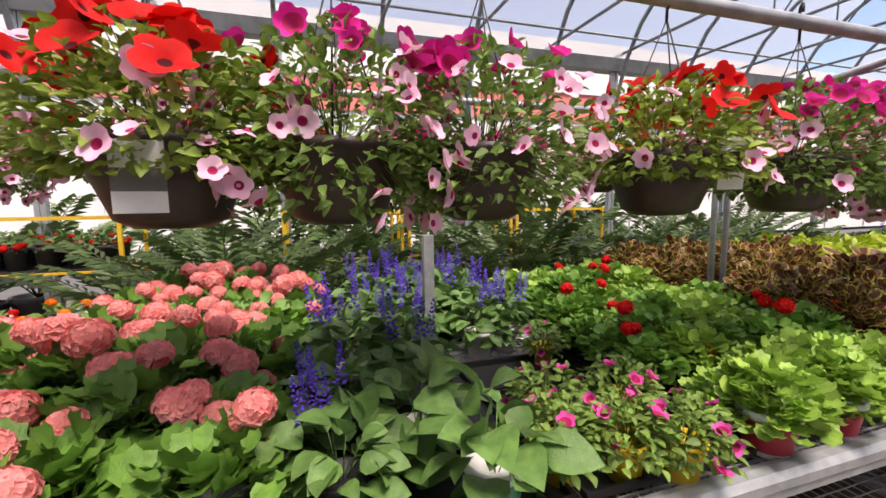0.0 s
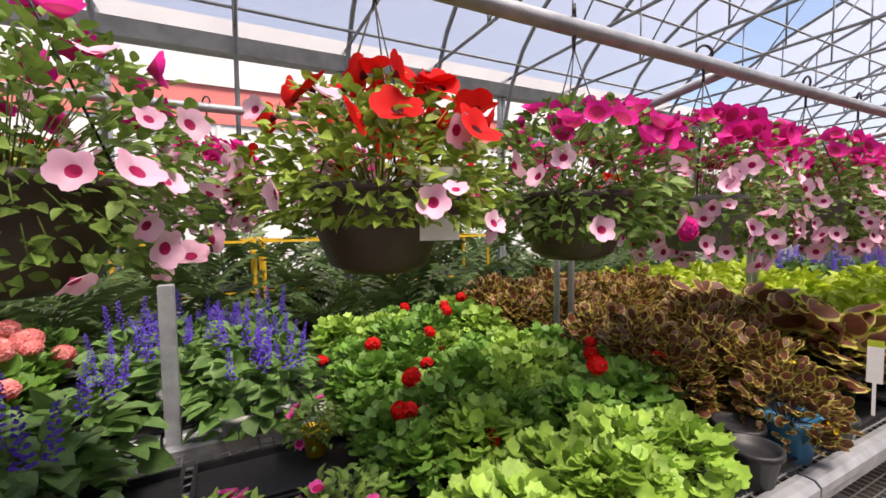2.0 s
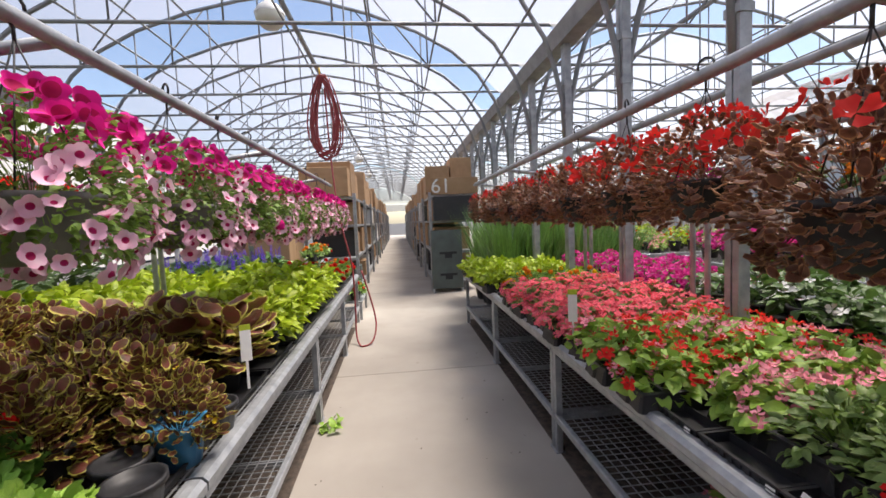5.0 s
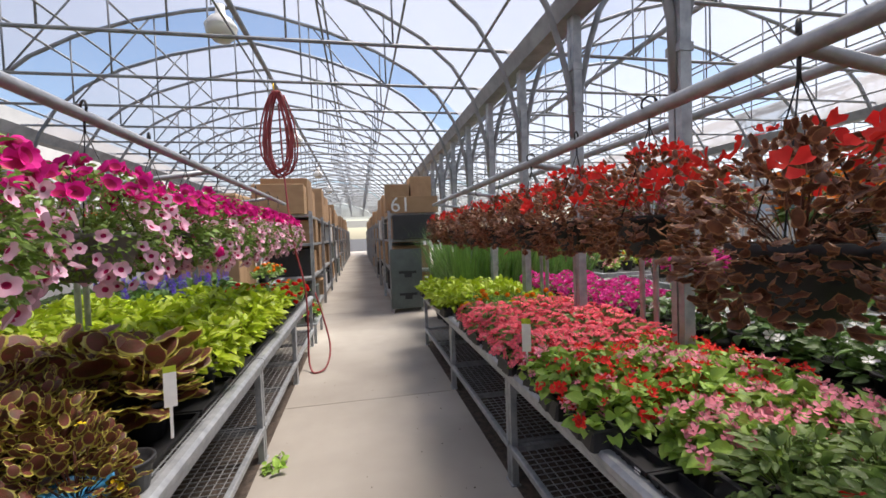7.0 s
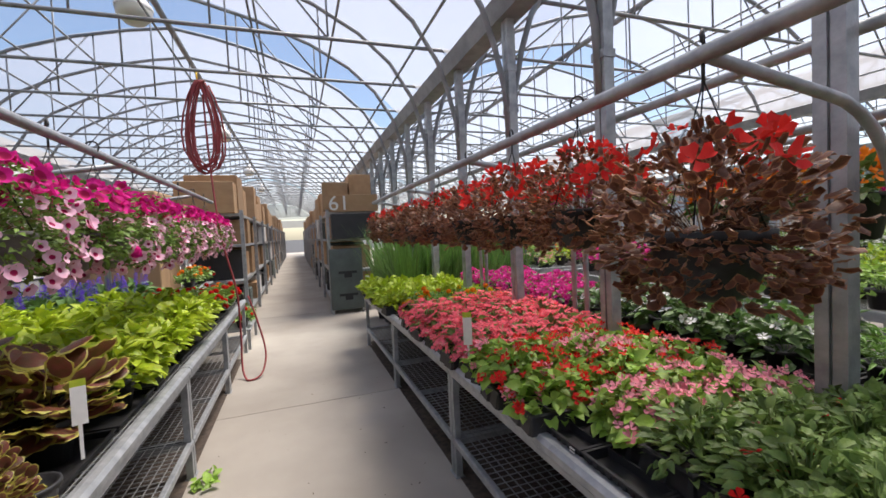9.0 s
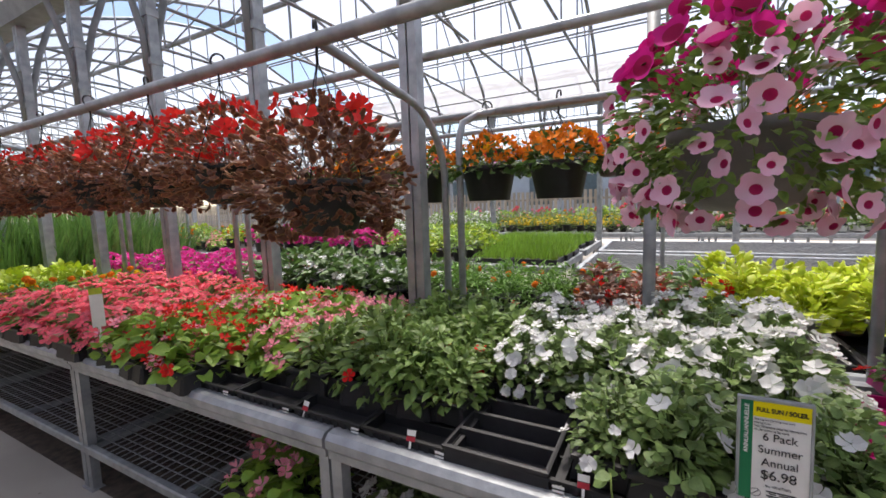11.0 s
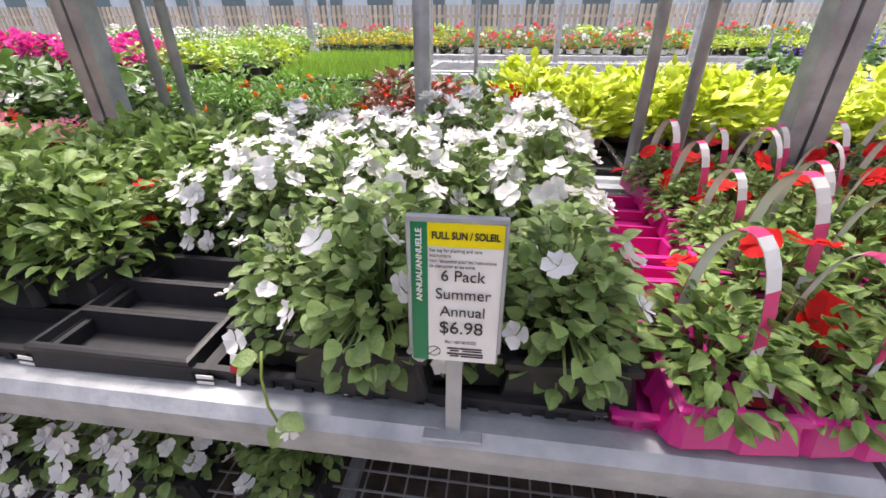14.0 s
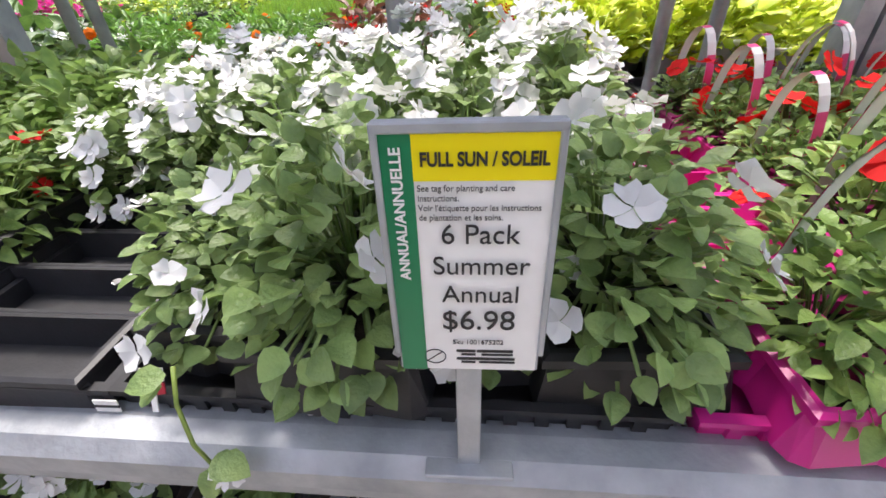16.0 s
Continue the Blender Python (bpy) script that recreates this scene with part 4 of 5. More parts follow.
# south benches
field("lowlime", 5.75, 7.4, -1.75, -0.72, TOP, 0.15, 0.21, 1.3, 0.05, turn=0)
field("marigold", 5.3, 5.75, -1.75, -0.76, TOP, 0.15, 0.21, 1.25, 0.05, turn=0)
field("coral", 3.8, 5.3, -1.75, -0.74, TOP, 0.14, 0.205, 1.3, 0.05, turn=0)
field(["begonia_red", "begonia_red", "begonia_pink"], 3.05, 3.8, -1.75, -0.74, TOP, 0.14, 0.205, 1.3, 0.05, turn=0)
field("begonia_pink", 2.66, 3.05, -1.75, -0.78, TOP, 0.14, 0.205, 1.3, 0.05, turn=0)
field("green", 1.93, 2.66, -1.1, -0.73, TOP + 0.025, 0.14, 0.205, 1.3, 0.05, turn=0)
field("green", 1.86, 2.6, -1.72, -1.1, TOP + 0.025, 0.14, 0.205, 1.3, 0.05, turn=0)
field("white", 1.0, 1.9, -1.72, -0.98, TOP + 0.025, 0.15, 0.205, 1.3, 0.05, turn=0, pick=(2, 3))
field("white", 0.99, 1.68, -0.99, -0.75, TOP + 0.025, 0.145, 0.21, 1.28, 0.05, turn=0, pick=(0, 1))
field("packred", -2.7, 0.96, -0.92, -0.72, TOP + 0.025, 0.145, 0.205, 1.0, 0.03, turn=0, pick=0)
field("packred", -2.7, 0.82, -1.75, -0.92, TOP + 0.025, 0.15, 0.21, 1.0, 0.04, turn=0)
# second row behind the post line
field("guinea", 2.95, 4.75, -2.9, -1.95, TOP, 0.26, 0.26, 1.05)
field("magpet", 4.8, 7.4, -2.9, -1.95, TOP, 0.28, 0.28, 0.9)
field("potmari", 1.88, 2.9, -2.9, -2.15, TOP, 0.23, 0.24)
field("redguinea", 1.15, 1.88, -2.6, -2.1, TOP, 0.22, 0.22)
field("potmari", 1.15, 1.88, -2.95, -2.6, TOP, 0.22, 0.22)
field("neon", -2.7, 1.13, -2.9, -2.1, TOP, 0.24, 0.25, 1.05)


# ---- trays, packs and tags ----
def tray_geo(w, d, h, slot=0, ribs=True):
    g = Geo()
    g.box(-w / 2 + 0.006, -d / 2 + 0.006, 0, w / 2 - 0.006, d / 2 - 0.006, 0.004, slot)
    for a, b, c, e in ((-w / 2, -d / 2, w / 2, -d / 2 + 0.006), (-w / 2, d / 2 - 0.006, w / 2, d / 2), (-w / 2, -d / 2, -w / 2 + 0.006, d / 2), (w / 2 - 0.006, -d / 2, w / 2, d / 2)):
        g.box(a, b, 0, c, e, h - 0.008, slot, None, 0.002)
    for a, b, c, e in ((-w / 2 - 0.006, -d / 2 - 0.006, w / 2 + 0.006, -d / 2 + 0.006), (-w / 2 - 0.006, d / 2 - 0.006, w / 2 + 0.006, d / 2 + 0.006), (-w / 2 - 0.006, -d / 2 + 0.006, -w / 2 + 0.006, d / 2 - 0.006), (w / 2 - 0.006, -d / 2 + 0.006, w / 2 + 0.006, d / 2 - 0.006)):
        g.box(a, b, h - 0.008, c, e, h, slot)
    if ribs:
        for k in range(1, 4):
            y = -d / 2 + d * k / 4
            g.box(-w / 2 + 0.006, y - 0.004, 0.004, w / 2 - 0.006, y + 0.004, h - 0.006, slot)
        for k in range(1, 9):
            x = -w / 2 + w * k / 9
            g.box(x - 0.007, d / 2 - 0.001, 0.005, x + 0.007, d / 2 + 0.004, h - 0.01, slot)
    return g


tray_black = thing("plant_tray", "black plastic carrying tray under the six-packs", "plant tray", "black trays")
part("tray", tray_geo(0.285, 0.42, 0.04), MBLACK, tray_black, "", False)
tray_pink = thing("plant_tray", "bright magenta plastic tray under the packs", "plant tray", "magenta trays")
part("tray", tray_geo(0.285, 0.42, 0.04), MMAG, tray_pink, "", False)
tray_wide = thing("plant_tray", "shallow black plastic tray holding pots", "plant tray", "pot trays")
part("tray", tray_geo(0.5, 0.28, 0.03, 0, False), MBLACK, tray_wide, "", False)
stock += [tray_black, tray_pink, tray_wide]
BED = 0.7288
for x in np.arange(1.155, 7.35, 0.3):
    for y in (-0.945, -1.385):
        if not (y < -1.2 and 2.6 < x < 3.0):
            copy_thing(tray_black, pose(x, y, BED - 0.004, 0, 0, rng.uniform(-1, 1)))
for x in np.arange(0.845, -2.6, -0.3):
    for y in (-0.94, -1.38):
        copy_thing(tray_pink, pose(x, y, BED - 0.004, 0, 0, rng.uniform(-1, 1)))
for y in (1.11, 1.42, 1.73, 2.34, 2.65, 2.96):
    for x in np.arange(-3.4, 7.2, 0.535):
        copy_thing(tray_wide, pose(x, y, BED - 0.004, 0, 0, rng.uniform(-1, 1)))
for y in (-2.05, -2.36, -2.67):
    for x in np.arange(-2.8, 7.2, 0.535):
        copy_thing(tray_wide, pose(x, y, BED - 0.004, 0, 0, rng.uniform(-1, 1)))


def empty_pack(mat, label, group, at):
    root = thing("empty_pack", label, "plant pack", group, at=at)
    g = pack_geo(0.28, 0.095, 0.05, 1, 1)
    part("pack", g, mat, root, "", False)
    return root


for k in range(4):
    empty_pack(MBLACK, "empty black plastic pack in its tray", "empty packs", pose(1.775, -0.78 - 0.1 * k, BED + 0.002))
for k in range(3):
    empty_pack(MMAG, "empty magenta plastic pack in its tray", "empty packs", pose(0.9, -1.02 - 0.1 * k, BED + 0.03 - 0.03, 0, 0, 2))


def tag(name, label, w, h, x, y, z, turn, lean, mats, bands, stake=0.05):
    """A small plastic plant label on a stake; bands: (from, to, slot) as shares of its height."""
    root = thing(name, label, "plant label", "plant labels", at=pose(x, y, z, lean, 0, turn))
    g = Geo()
    for a, b, s in bands:
        g.box(-w / 2, -0.0006, h * a, w / 2, 0.0006, h * b, s)
    part("label_face", g, mats, root, "", False)
    if stake:
        g = Geo()
        g.box(-w * 0.12, -0.0008, -stake, w * 0.12, 0.0008, 0)
        part("stake", g, MPAPER, root, "", False)
    return root


REDTAG = ((0, 0.45, 1), (0.45, 0.5, 2), (0.5, 1, 0))
for x, y in ((1.55, -0.73), (1.38, -0.735), (2.02, -0.725), (2.44, -0.73)):
    tag("plant_tag", "small red and white plant tag stuck in a pack", 0.027, 0.03, x, y, 0.764, rng.uniform(-10, 10), 25, [MPAPER, MREDTAG, MINK], REDTAG, 0.02)
for x in (0.82, 0.6, 0.42, 0.14, -0.28):
    tag("plant_tag", "small red and white plant tag stuck in a pack", 0.036, 0.042, x, -0.735, 0.79, rng.uniform(-10, 10), 15, [MPAPER, MREDTAG, MINK], REDTAG, 0.02)
for k, x in enumerate(np.arange(1.65, 7.3, 0.3)):
    tag("tray_label", "small white barcode label on a black tray", 0.028, 0.016, x + rng.uniform(-0.05, 0.05), -0.722, 0.742, rng.uniform(-4, 4), 8, [MPAPER, MINK], ((0, 0.35, 0), (0.35, 0.6, 1), (0.6, 1, 0)), 0)
tag("price_stake", "tall white price tag with a lime top", 0.05, 0.19, 3.77, -0.72, 0.905, 66, -4, [MPAPER, LNEON, MINK], ((0, 0.84, 0), (0.84, 1.0, 1)), 0.1)
tag("price_stake", "tall white price tag with a lime top", 0.045, 0.16, 3.43, 0.93, 0.93, 110, 10, [MPAPER, LNEON, MINK], ((0, 0.84, 0), (0.84, 1.0, 1)), 0.12)
tag("price_stake", "white price tag at the end of the bench", 0.05, 0.15, 7.36, -0.73, 0.86, 80, 0, [MPAPER, LNEON, MINK], ((0, 0.9, 0), (0.9, 1.0, 1)), 0.1)


# ---- more plants ----
def blades(n, rx, h, w, base=0.0, lean=0.5):
    g = Geo()
    for _ in range(n):
        a, r = rng.uniform(0, 6.28), rx * math.sqrt(rng.uniform())
        p = np.array((r * math.cos(a), r * math.sin(a), base))
        d = np.array((math.cos(a) * lean * rng.uniform(0, 1), math.sin(a) * lean * rng.uniform(0, 1), 1.0))
        t = np.array((-math.sin(a), math.cos(a), 0)) * w
        hh = h * rng.uniform(0.6, 1.1)
        m, e = p + d * hh * 0.55, p + d * hh * 0.95 + np.array((d[0], d[1], -0.1)) * hh * 0.35
        g.add([p - t, p + t, m - t, m + t, e], [(0, 1, 3, 2), (2, 3, 4)])
    return g


def grass_pot():
    root = thing("ornamental_grass", "tall fine green ornamental grass in a black pot", "grass", "ornamental grasses")
    part("pot", pot_geo(0.1, 0.17), MBLACK, root)
    part("blades", blades(170, 0.09, 0.5, 0.0035, 0.14, 0.4), LGRASS, root)
    return root


def turf_tray():
    root = thing("grass_tray", "flat of short bright green grass", "grass", "grass flats")
    g = Geo()
    g.box(-0.25, -0.2, 0, 0.25, 0.2, 0.06, 0, None, 0.01)
    part("tray", g, MBLACK, root, "", False)
    g = Geo()
    for _ in range(420):
        p = np.array((rng.uniform(-0.24, 0.24), rng.uniform(-0.19, 0.19), 0.06))
        d = np.array((rng.normal(0, 0.25), rng.normal(0, 0.25), 1)) * rng.uniform(0.08, 0.15)
        t = np.array((rng.normal(), rng.normal(), 0)) * 0.005
        g.add([p - t, p + t, p + d], [(0, 1, 2)])
    part("turf", g, LTURF, root, "", False)
    return root


def palm():
    root = thing("palm", "young palm with dark feathery fronds in a black pot", "palm", "young palms")
    part("pot", pot_geo(0.13, 0.24), MBLACK, root)
    for k in range(9):
        a = k * 2.4 + rng.uniform(-0.3, 0.3)
        L, up = rng.uniform(0.75, 1.1), rng.uniform(0.7, 1.3)
        g = Geo()
        path = []
        for s in np.linspace(0, 1, 9):
            path.append(np.array((math.cos(a) * L * 0.62 * s, math.sin(a) * L * 0.62 * s, 0.22 + L * up * (s - 0.42 * s * s))))
        g.tube(path, np.linspace(0.006, 0.002, 9), 3)
        for i in range(2, 9):
            d = path[i] - path[i - 1]
            d = d / np.linalg.norm(d)
            side = np.cross(d, (0, 0, 1))
            for s in (-1, 1):
                for f in (0, 0.5):
                    p = path[i - 1] * (1 - f) + path[i] * f
                    tip = p + (side * s * 0.9 + d * 0.75 + np.array((0, 0, -0.25))) * 0.2 * (1.15 - i / 12)
                    w = d * 0.02
                    mid = (p + tip) / 2 + np.array((0, 0, 0.015))
                    g.add([p, mid - w, tip, mid + w], [(0, 1, 2, 3)])
        part("frond", g, LPALM, root)
    return root


many("grass", [grass_pot, grass_pot])
many("turf", [turf_tray])
many("palm", [palm, palm])
many("fargreen", [potted("shrub", "small green leafy plant in a black pot", "potted plant", "green pots", OVAL, [c, LSTEM], 60, 0.07, 0.14, 0.17, (0.08, 0.14), MBLACK) for c in (LPET, LLIME, LGER2)])
many("faryellow", [potted("daisy", "bushy plant with yellow daisies in a black pot", "daisy", "yellow daisies", NARROW, [LPET, LSTEM], 60, 0.07, 0.14, 0.2, (0.08, 0.14), MBLACK, [("blossoms", OPEN5, [PYEL], 22, 0.05, 0.02, 1.0)])])
many("farmix", [potted("perennial", "flowering perennial in a labelled black pot", "perennial", "perennials", NARROW, [LPET, LSTEM], 60, 0.07, 0.11, 0.17, (0.08, 0.14), MBLACK, [("blossoms", BALL, [c, LSTEM], 7, 0.05, 0.03, 1.0)], sleeve=MWHITE if k else None) for k, c in enumerate((PPINK, PORA, PWHITE, PCOR))])
many("farwhite", [potted("daisy", "tall white flowering plant in a black pot", "daisy", "white daisies", NARROW, [LPET, LSTEM], 60, 0.07, 0.14, 0.24, (0.08, 0.14), MBLACK, [("blossoms", OPEN5, [PWHITE], 24, 0.045, 0.02, 1.0)])])
many("blackpot", [potted("potted_plant", "black nursery pot with a dark red flowering plant", "potted plant", "dark pots", OVAL, [LDARK, LSTEM], 50, 0.06, 0.1, 0.1, (0.1, 0.2), MBLACK, [("blossoms", BALL, [PRED, LSTEM], 4, 0.06, 0.01, 1.0)])])
# the end of the near benches
field("grass", 7.65, 9.6, -3.4, -1.0, 0.0, 0.34, 0.36, 2.5)
# lower shelf
place("begonia_pink", 2.62, -0.87, 0.262, 1.5, 0)
place("begonia_pink", 2.8, -0.9, 0.262, 1.5, 0)
for x in (2.2, 2.05, 1.91):
    place("white", x, -0.92, 0.262, 1.3, 0, 2)
place("white", 1.62, -0.95, 0.262, 1.35, 0, 0)


# ---- far benches of the next bay ----
def far_bench(x0, x1, y0, y1, label):
    root = thing("display_bench", label, "bench", "far benches", at=pose((x0 + x1) / 2, (y0 + y1) / 2, 0))
    w, d, top = (x1 - x0) / 2, (y1 - y0) / 2, 0.74
    for y in (-d, d - 0.05):
        g = Geo()
        g.box(-w, y, top - 0.09, w, y + 0.05, top, bevel=0.01)
        part("rail", g, MG, root, "", False)
    for x in (-w, w - 0.05):
        g = Geo()
        g.box(x, -d + 0.05, top - 0.088, x + 0.05, d - 0.05, top - 0.002)
        part("end_rail", g, MG, root, "", False)
    g = Geo()
    wire_grid(g, -w + 0.05, w - 0.05, -d + 0.05, d - 0.05, top - 0.03, 0.07, 0.004)
    part("wire_top", g, MWIRE, root, "galvanised wire mesh", False, "stuff")
    for x in np.linspace(-w + 0.1, w - 0.1, max(2, int(w * 2 / 1.7) + 1)):
        for y in (-d + 0.06, d - 0.06):
            g = Geo()
            g.box(x - 0.02, y - 0.02, 0, x + 0.02, y + 0.02, top - 0.09)
            part("leg", g, MG, root, "", False)
    return root


far_bench(-7.5, 2.2, -5.6, -4.2, "empty galvanised bench with a bare wire top")
far_bench(-7.5, 2.2, -7.4, -5.9, "empty galvanised bench with a bare wire top")
far_bench(2.35, 8.0, -5.6, -4.2, "galvanised bench crowded with magenta and white flowers")
far_bench(2.35, 8.0, -7.4, -5.9, "galvanised bench with grass flats and green plants")
far_bench(-8.0, 9.0, -10.6, -9.2, "long galvanised bench lined with perennials in black pots")
far_bench(-8.0, 9.0, -13.6, -12.2, "long galvanised bench lined with green plants")
far_bench(8.5, 16.0, -7.0, -4.2, "galvanised bench with rows of bedding plants")
field("magpet", 5.1, 7.9, -5.5, -4.3, 0.735, 0.33, 0.33, 1.4)
field("turf", 2.4, 3.45, -5.5, -4.3, 0.735, 0.52, 0.4, 1.0, 0.0, turn=0)
field("fargreen", 3.5, 5.0, -5.5, -4.3, 0.735, 0.28, 0.3, 1.05)
field("turf", 2.4, 4.0, -7.3, -6.0, 0.735, 0.52, 0.42, 1.0, 0.0, turn=0)
field("fargreen", 4.1, 5.6, -7.3, -6.0, 0.735, 0.28, 0.3, 1.1)
field("farwhite", 5.6, 7.9, -7.3, -6.0, 0.735, 0.3, 0.3, 1.2)
field("faryellow", 2.3, 5.2, -10.5, -9.3, 0.735, 0.3, 0.3, 1.1)
field("farmix", -2.2, 2.3, -10.5, -9.3, 0.735, 0.25, 0.3, 1.0)
field("fargreen", -7.8, -2.2, -10.5, -9.3, 0.735, 0.29, 0.34, 1.0, pick=1)
field("farwhite", 5.2, 8.8, -10.5, -9.3, 0.735, 0.3, 0.34, 1.1)
field(["fargreen", "farmix"], -7.8, 8.8, -13.4, -12.3, 0.735, 0.4, 0.4, 1.5)
field(["redsmall", "fargreen", "begonia_pink"], 8.6, 15.9, -6.8, -4.4, 0.735, 0.4, 0.4, 1.3)
field("salvia", -2.6, -0.9, -5.5, -4.3, 0.735, 0.5, 0.5, 1.0)
# palms on the floor to the north
field("palm", -0.9, 7.5, 3.6, 5.1, 0.0, 0.48, 0.5, 1.35, 0.3)
field("palm", -5.0, 9.0, 5.7, 6.7, 0.0, 0.75, 0.7, 2.0, 0.3)


# ---- hanging baskets ----
def basket(label, group, drop, pot_mat, leaf, leaf_mats, n_leaf, leaf_size, rx, h, sink, blooms, pot_r=0.15, pot_h=0.19, angular=False):
    """Hung by a hook from the origin; drop: from the pipe down to the pot's rim."""
    root = thing("hanging_basket", label, "hanging basket", group)
    g = Geo()
    zr = -drop
    if angular:
        prof = [(0, zr - pot_h), (pot_r * 0.78, zr - pot_h), (pot_r, zr - 0.03), (pot_r + 0.012, zr - 0.03), (pot_r + 0.012, zr), (pot_r - 0.01, zr), (pot_r - 0.015, zr - 0.03), (0, zr - 0.03)]
    else:
        prof = [(0, zr - pot_h), (pot_r * 0.5, zr - pot_h), (pot_r * 0.74, zr - pot_h * 0.9), (pot_r * 0.93, zr - pot_h * 0.5), (pot_r * 0.97, zr - pot_h * 0.45), (pot_r * 0.98, zr - 0.03), (pot_r + 0.012, zr - 0.025), (pot_r + 0.012, zr), (pot_r - 0.01, zr), (pot_r - 0.015, zr - 0.03), (0, zr - 0.03)]
    g.lathe(prof, 26)
    part("pot", g, pot_mat, root)
    g = Geo()
    g.tube([(0, 0.03 * math.sin(a), 0.03 * math.cos(a)) for a in np.linspace(-1.8, 2.2, 9)] + [(0, 0, -0.06), (0, 0, -0.1)], 0.005, 5)
    hook = part("hook", g, MBLACK, root, "black plastic hook")
    for k in range(3):
        a = 2.09 * k + 0.4
        g = Geo()
        g.tube([(0, 0, -0.09), (pot_r * math.cos(a), pot_r * math.sin(a), zr)], 0.0025, 4)
        part("hanger_wire", g, MBLACK, hook)
    pts = dome_points(n_leaf, rx, rx, h, zr, 0.5, sink)
    pts = [(p if p[2] > zr or math.hypot(p[0], p[1]) > pot_r + 0.03 else p * ((pot_r + 0.05) / max(math.hypot(p[0], p[1]), 0.02), (pot_r + 0.05) / max(math.hypot(p[0], p[1]), 0.02), 1), d) for p, d in pts]
    pts = [(np.array((p[0], p[1], zr + (p[2] - zr) * (1 if p[2] > zr else 0.8))), d) for p, d in pts]
    g = Geo()
    foliage(g, leaf, pts, leaf_size, 0.4, 0.5)
    stems(g, pts, zr, 0.0014, 12)
    part("foliage", g, leaf_mats, root)
    for flower, mats, count, size, zone, reach in blooms:
        g = Geo()
        out = []
        while len(out) < count:
            p, d = dome_points(1, rx * reach, rx * reach, h * reach, zr, 0.9, sink)[0]
            f = (p[2] - zr) / h
            if zone[0] <= f <= zone[1]:
                out.append((p, d * (1, 1, 0.6)))
        blossoms(g, flower, out, size, 0.1, 0.015)
        part("blossoms", g, mats, root)
    return root


BIGEYE, REDT = trumpet(0.16, 0.25), trumpet(0.11, 0.25)
RIM8 = rim_leaf(0.6, 0.06, 8)
hb = {
    "red": basket("hanging basket of red petunias over yellow-green leaves", "flower baskets", 0.5, MBROWN, OVAL, [LYEL, LSTEM], 1500, 0.034, 0.29, 0.23, 0.45, [(REDT, [PRED, PDARK], 34, 0.088, (0.3, 1.1), 1.06), (BIGEYE, [PLIL, PEYE], 26, 0.058, (-0.5, 0.6), 1.05)]),
    "lilac": basket("hanging basket of pale pink dark-eyed petunias", "flower baskets", 0.5, MBROWN, OVAL, [LPET, LSTEM], 1700, 0.031, 0.3, 0.27, 0.75, [(BIGEYE, [PLIL, PEYE], 64, 0.056, (-0.7, 0.7), 1.05), (TRUMP, [PMAG, PEYE], 26, 0.07, (0.5, 1.1), 1.03)]),
    "magenta": basket("hanging basket of magenta petunias and pink geraniums", "flower baskets", 0.5, MBROWN, OVAL, [LPET, LSTEM], 1500, 0.034, 0.29, 0.26, 0.6, [(TRUMP, [PMAG, PEYE], 34, 0.074, (0.35, 1.1), 1.05), (HEAD, [PMAG, LSTEM], 4, 0.07, (-0.4, 0.2), 1.1), (BIGEYE, [PLIL, PEYE], 12, 0.055, (-0.5, 0.5), 1.05)]),
    "pink": basket("hanging basket of trailing pale and magenta petunias", "flower baskets", 0.5, MGREYPOT, OVAL, [LPET, LSTEM], 1500, 0.033, 0.29, 0.29, 0.85, [(BIGEYE, [PLIL, PEYE], 130, 0.058, (-0.8, 0.5), 1.05), (TRUMP, [PMAG, PEYE], 66, 0.075, (0.45, 1.1), 1.04)]),
    "begonia": basket("hanging basket of red begonias with bronze leaves", "begonia baskets", 0.46, MBLACK, RIM8, [LBRZ, LBRZRIM], 1000, 0.038, 0.28, 0.27, 0.85, [(LOOSE, [PBEG], 42, 0.085, (0.25, 1.1), 1.03)], 0.13, 0.17),
    "bronze": basket("hanging basket of bronze-leaved begonias with few red flowers", "begonia baskets", 0.46, MBLACK, RIM8, [LBRZ, LBRZRIM], 1150, 0.038, 0.27, 0.25, 0.9, [(LOOSE, [PBEG], 16, 0.075, (0.5, 1.1), 1.03)], 0.13, 0.17),
    "orange": basket("hanging basket of orange begonias in a black pot", "begonia baskets", 0.34, MBLACK, OVAL, [LDARK, LSTEM], 240, 0.055, 0.19, 0.16, 0.4, [(LOOSE, [PORA], 58, 0.068, (0.1, 1.1), 1.05), (LOOSE, [PYEL], 3, 0.05, (-0.3, 0.6), 1.05)], 0.15, 0.19, True),
}


def hang(kind, x, y, z, size=1.0):
    ob = copy_thing(hb[kind], pose(x, y, z + 0.03, 0, 0, rng.uniform(0, 360)))
    ob.scale = (size, size, size)
    return ob


for kind, x in (("red", -1.2), ("lilac", -0.45), ("red", 0.24), ("lilac", 0.6), ("lilac", 0.98), ("red", 1.6), ("magenta", 2.19), ("pink", 2.8), ("pink", 3.53), ("magenta", 4.05), ("pink", 4.5), ("pink", 5.1), ("pink", 5.7), ("pink", 6.3), ("pink", 6.9), ("pink", 7.5)):
    hang(kind, x, *N_PIPE, 1.0)
for x in np.arange(-1.8, 7.6, 0.75):
    hang(("red", "pink", "lilac")[int(rng.integers(3))], x, 2.9, 2.18, 0.95)
for k, x in enumerate((2.45, 2.98, 3.5, 4.05, 4.65, 5.3, 6.0, 6.7)):
    hang("begonia" if k in (1, 2) else "bronze", x, *S_PIPE, 1.1 if k == 0 else 0.9)
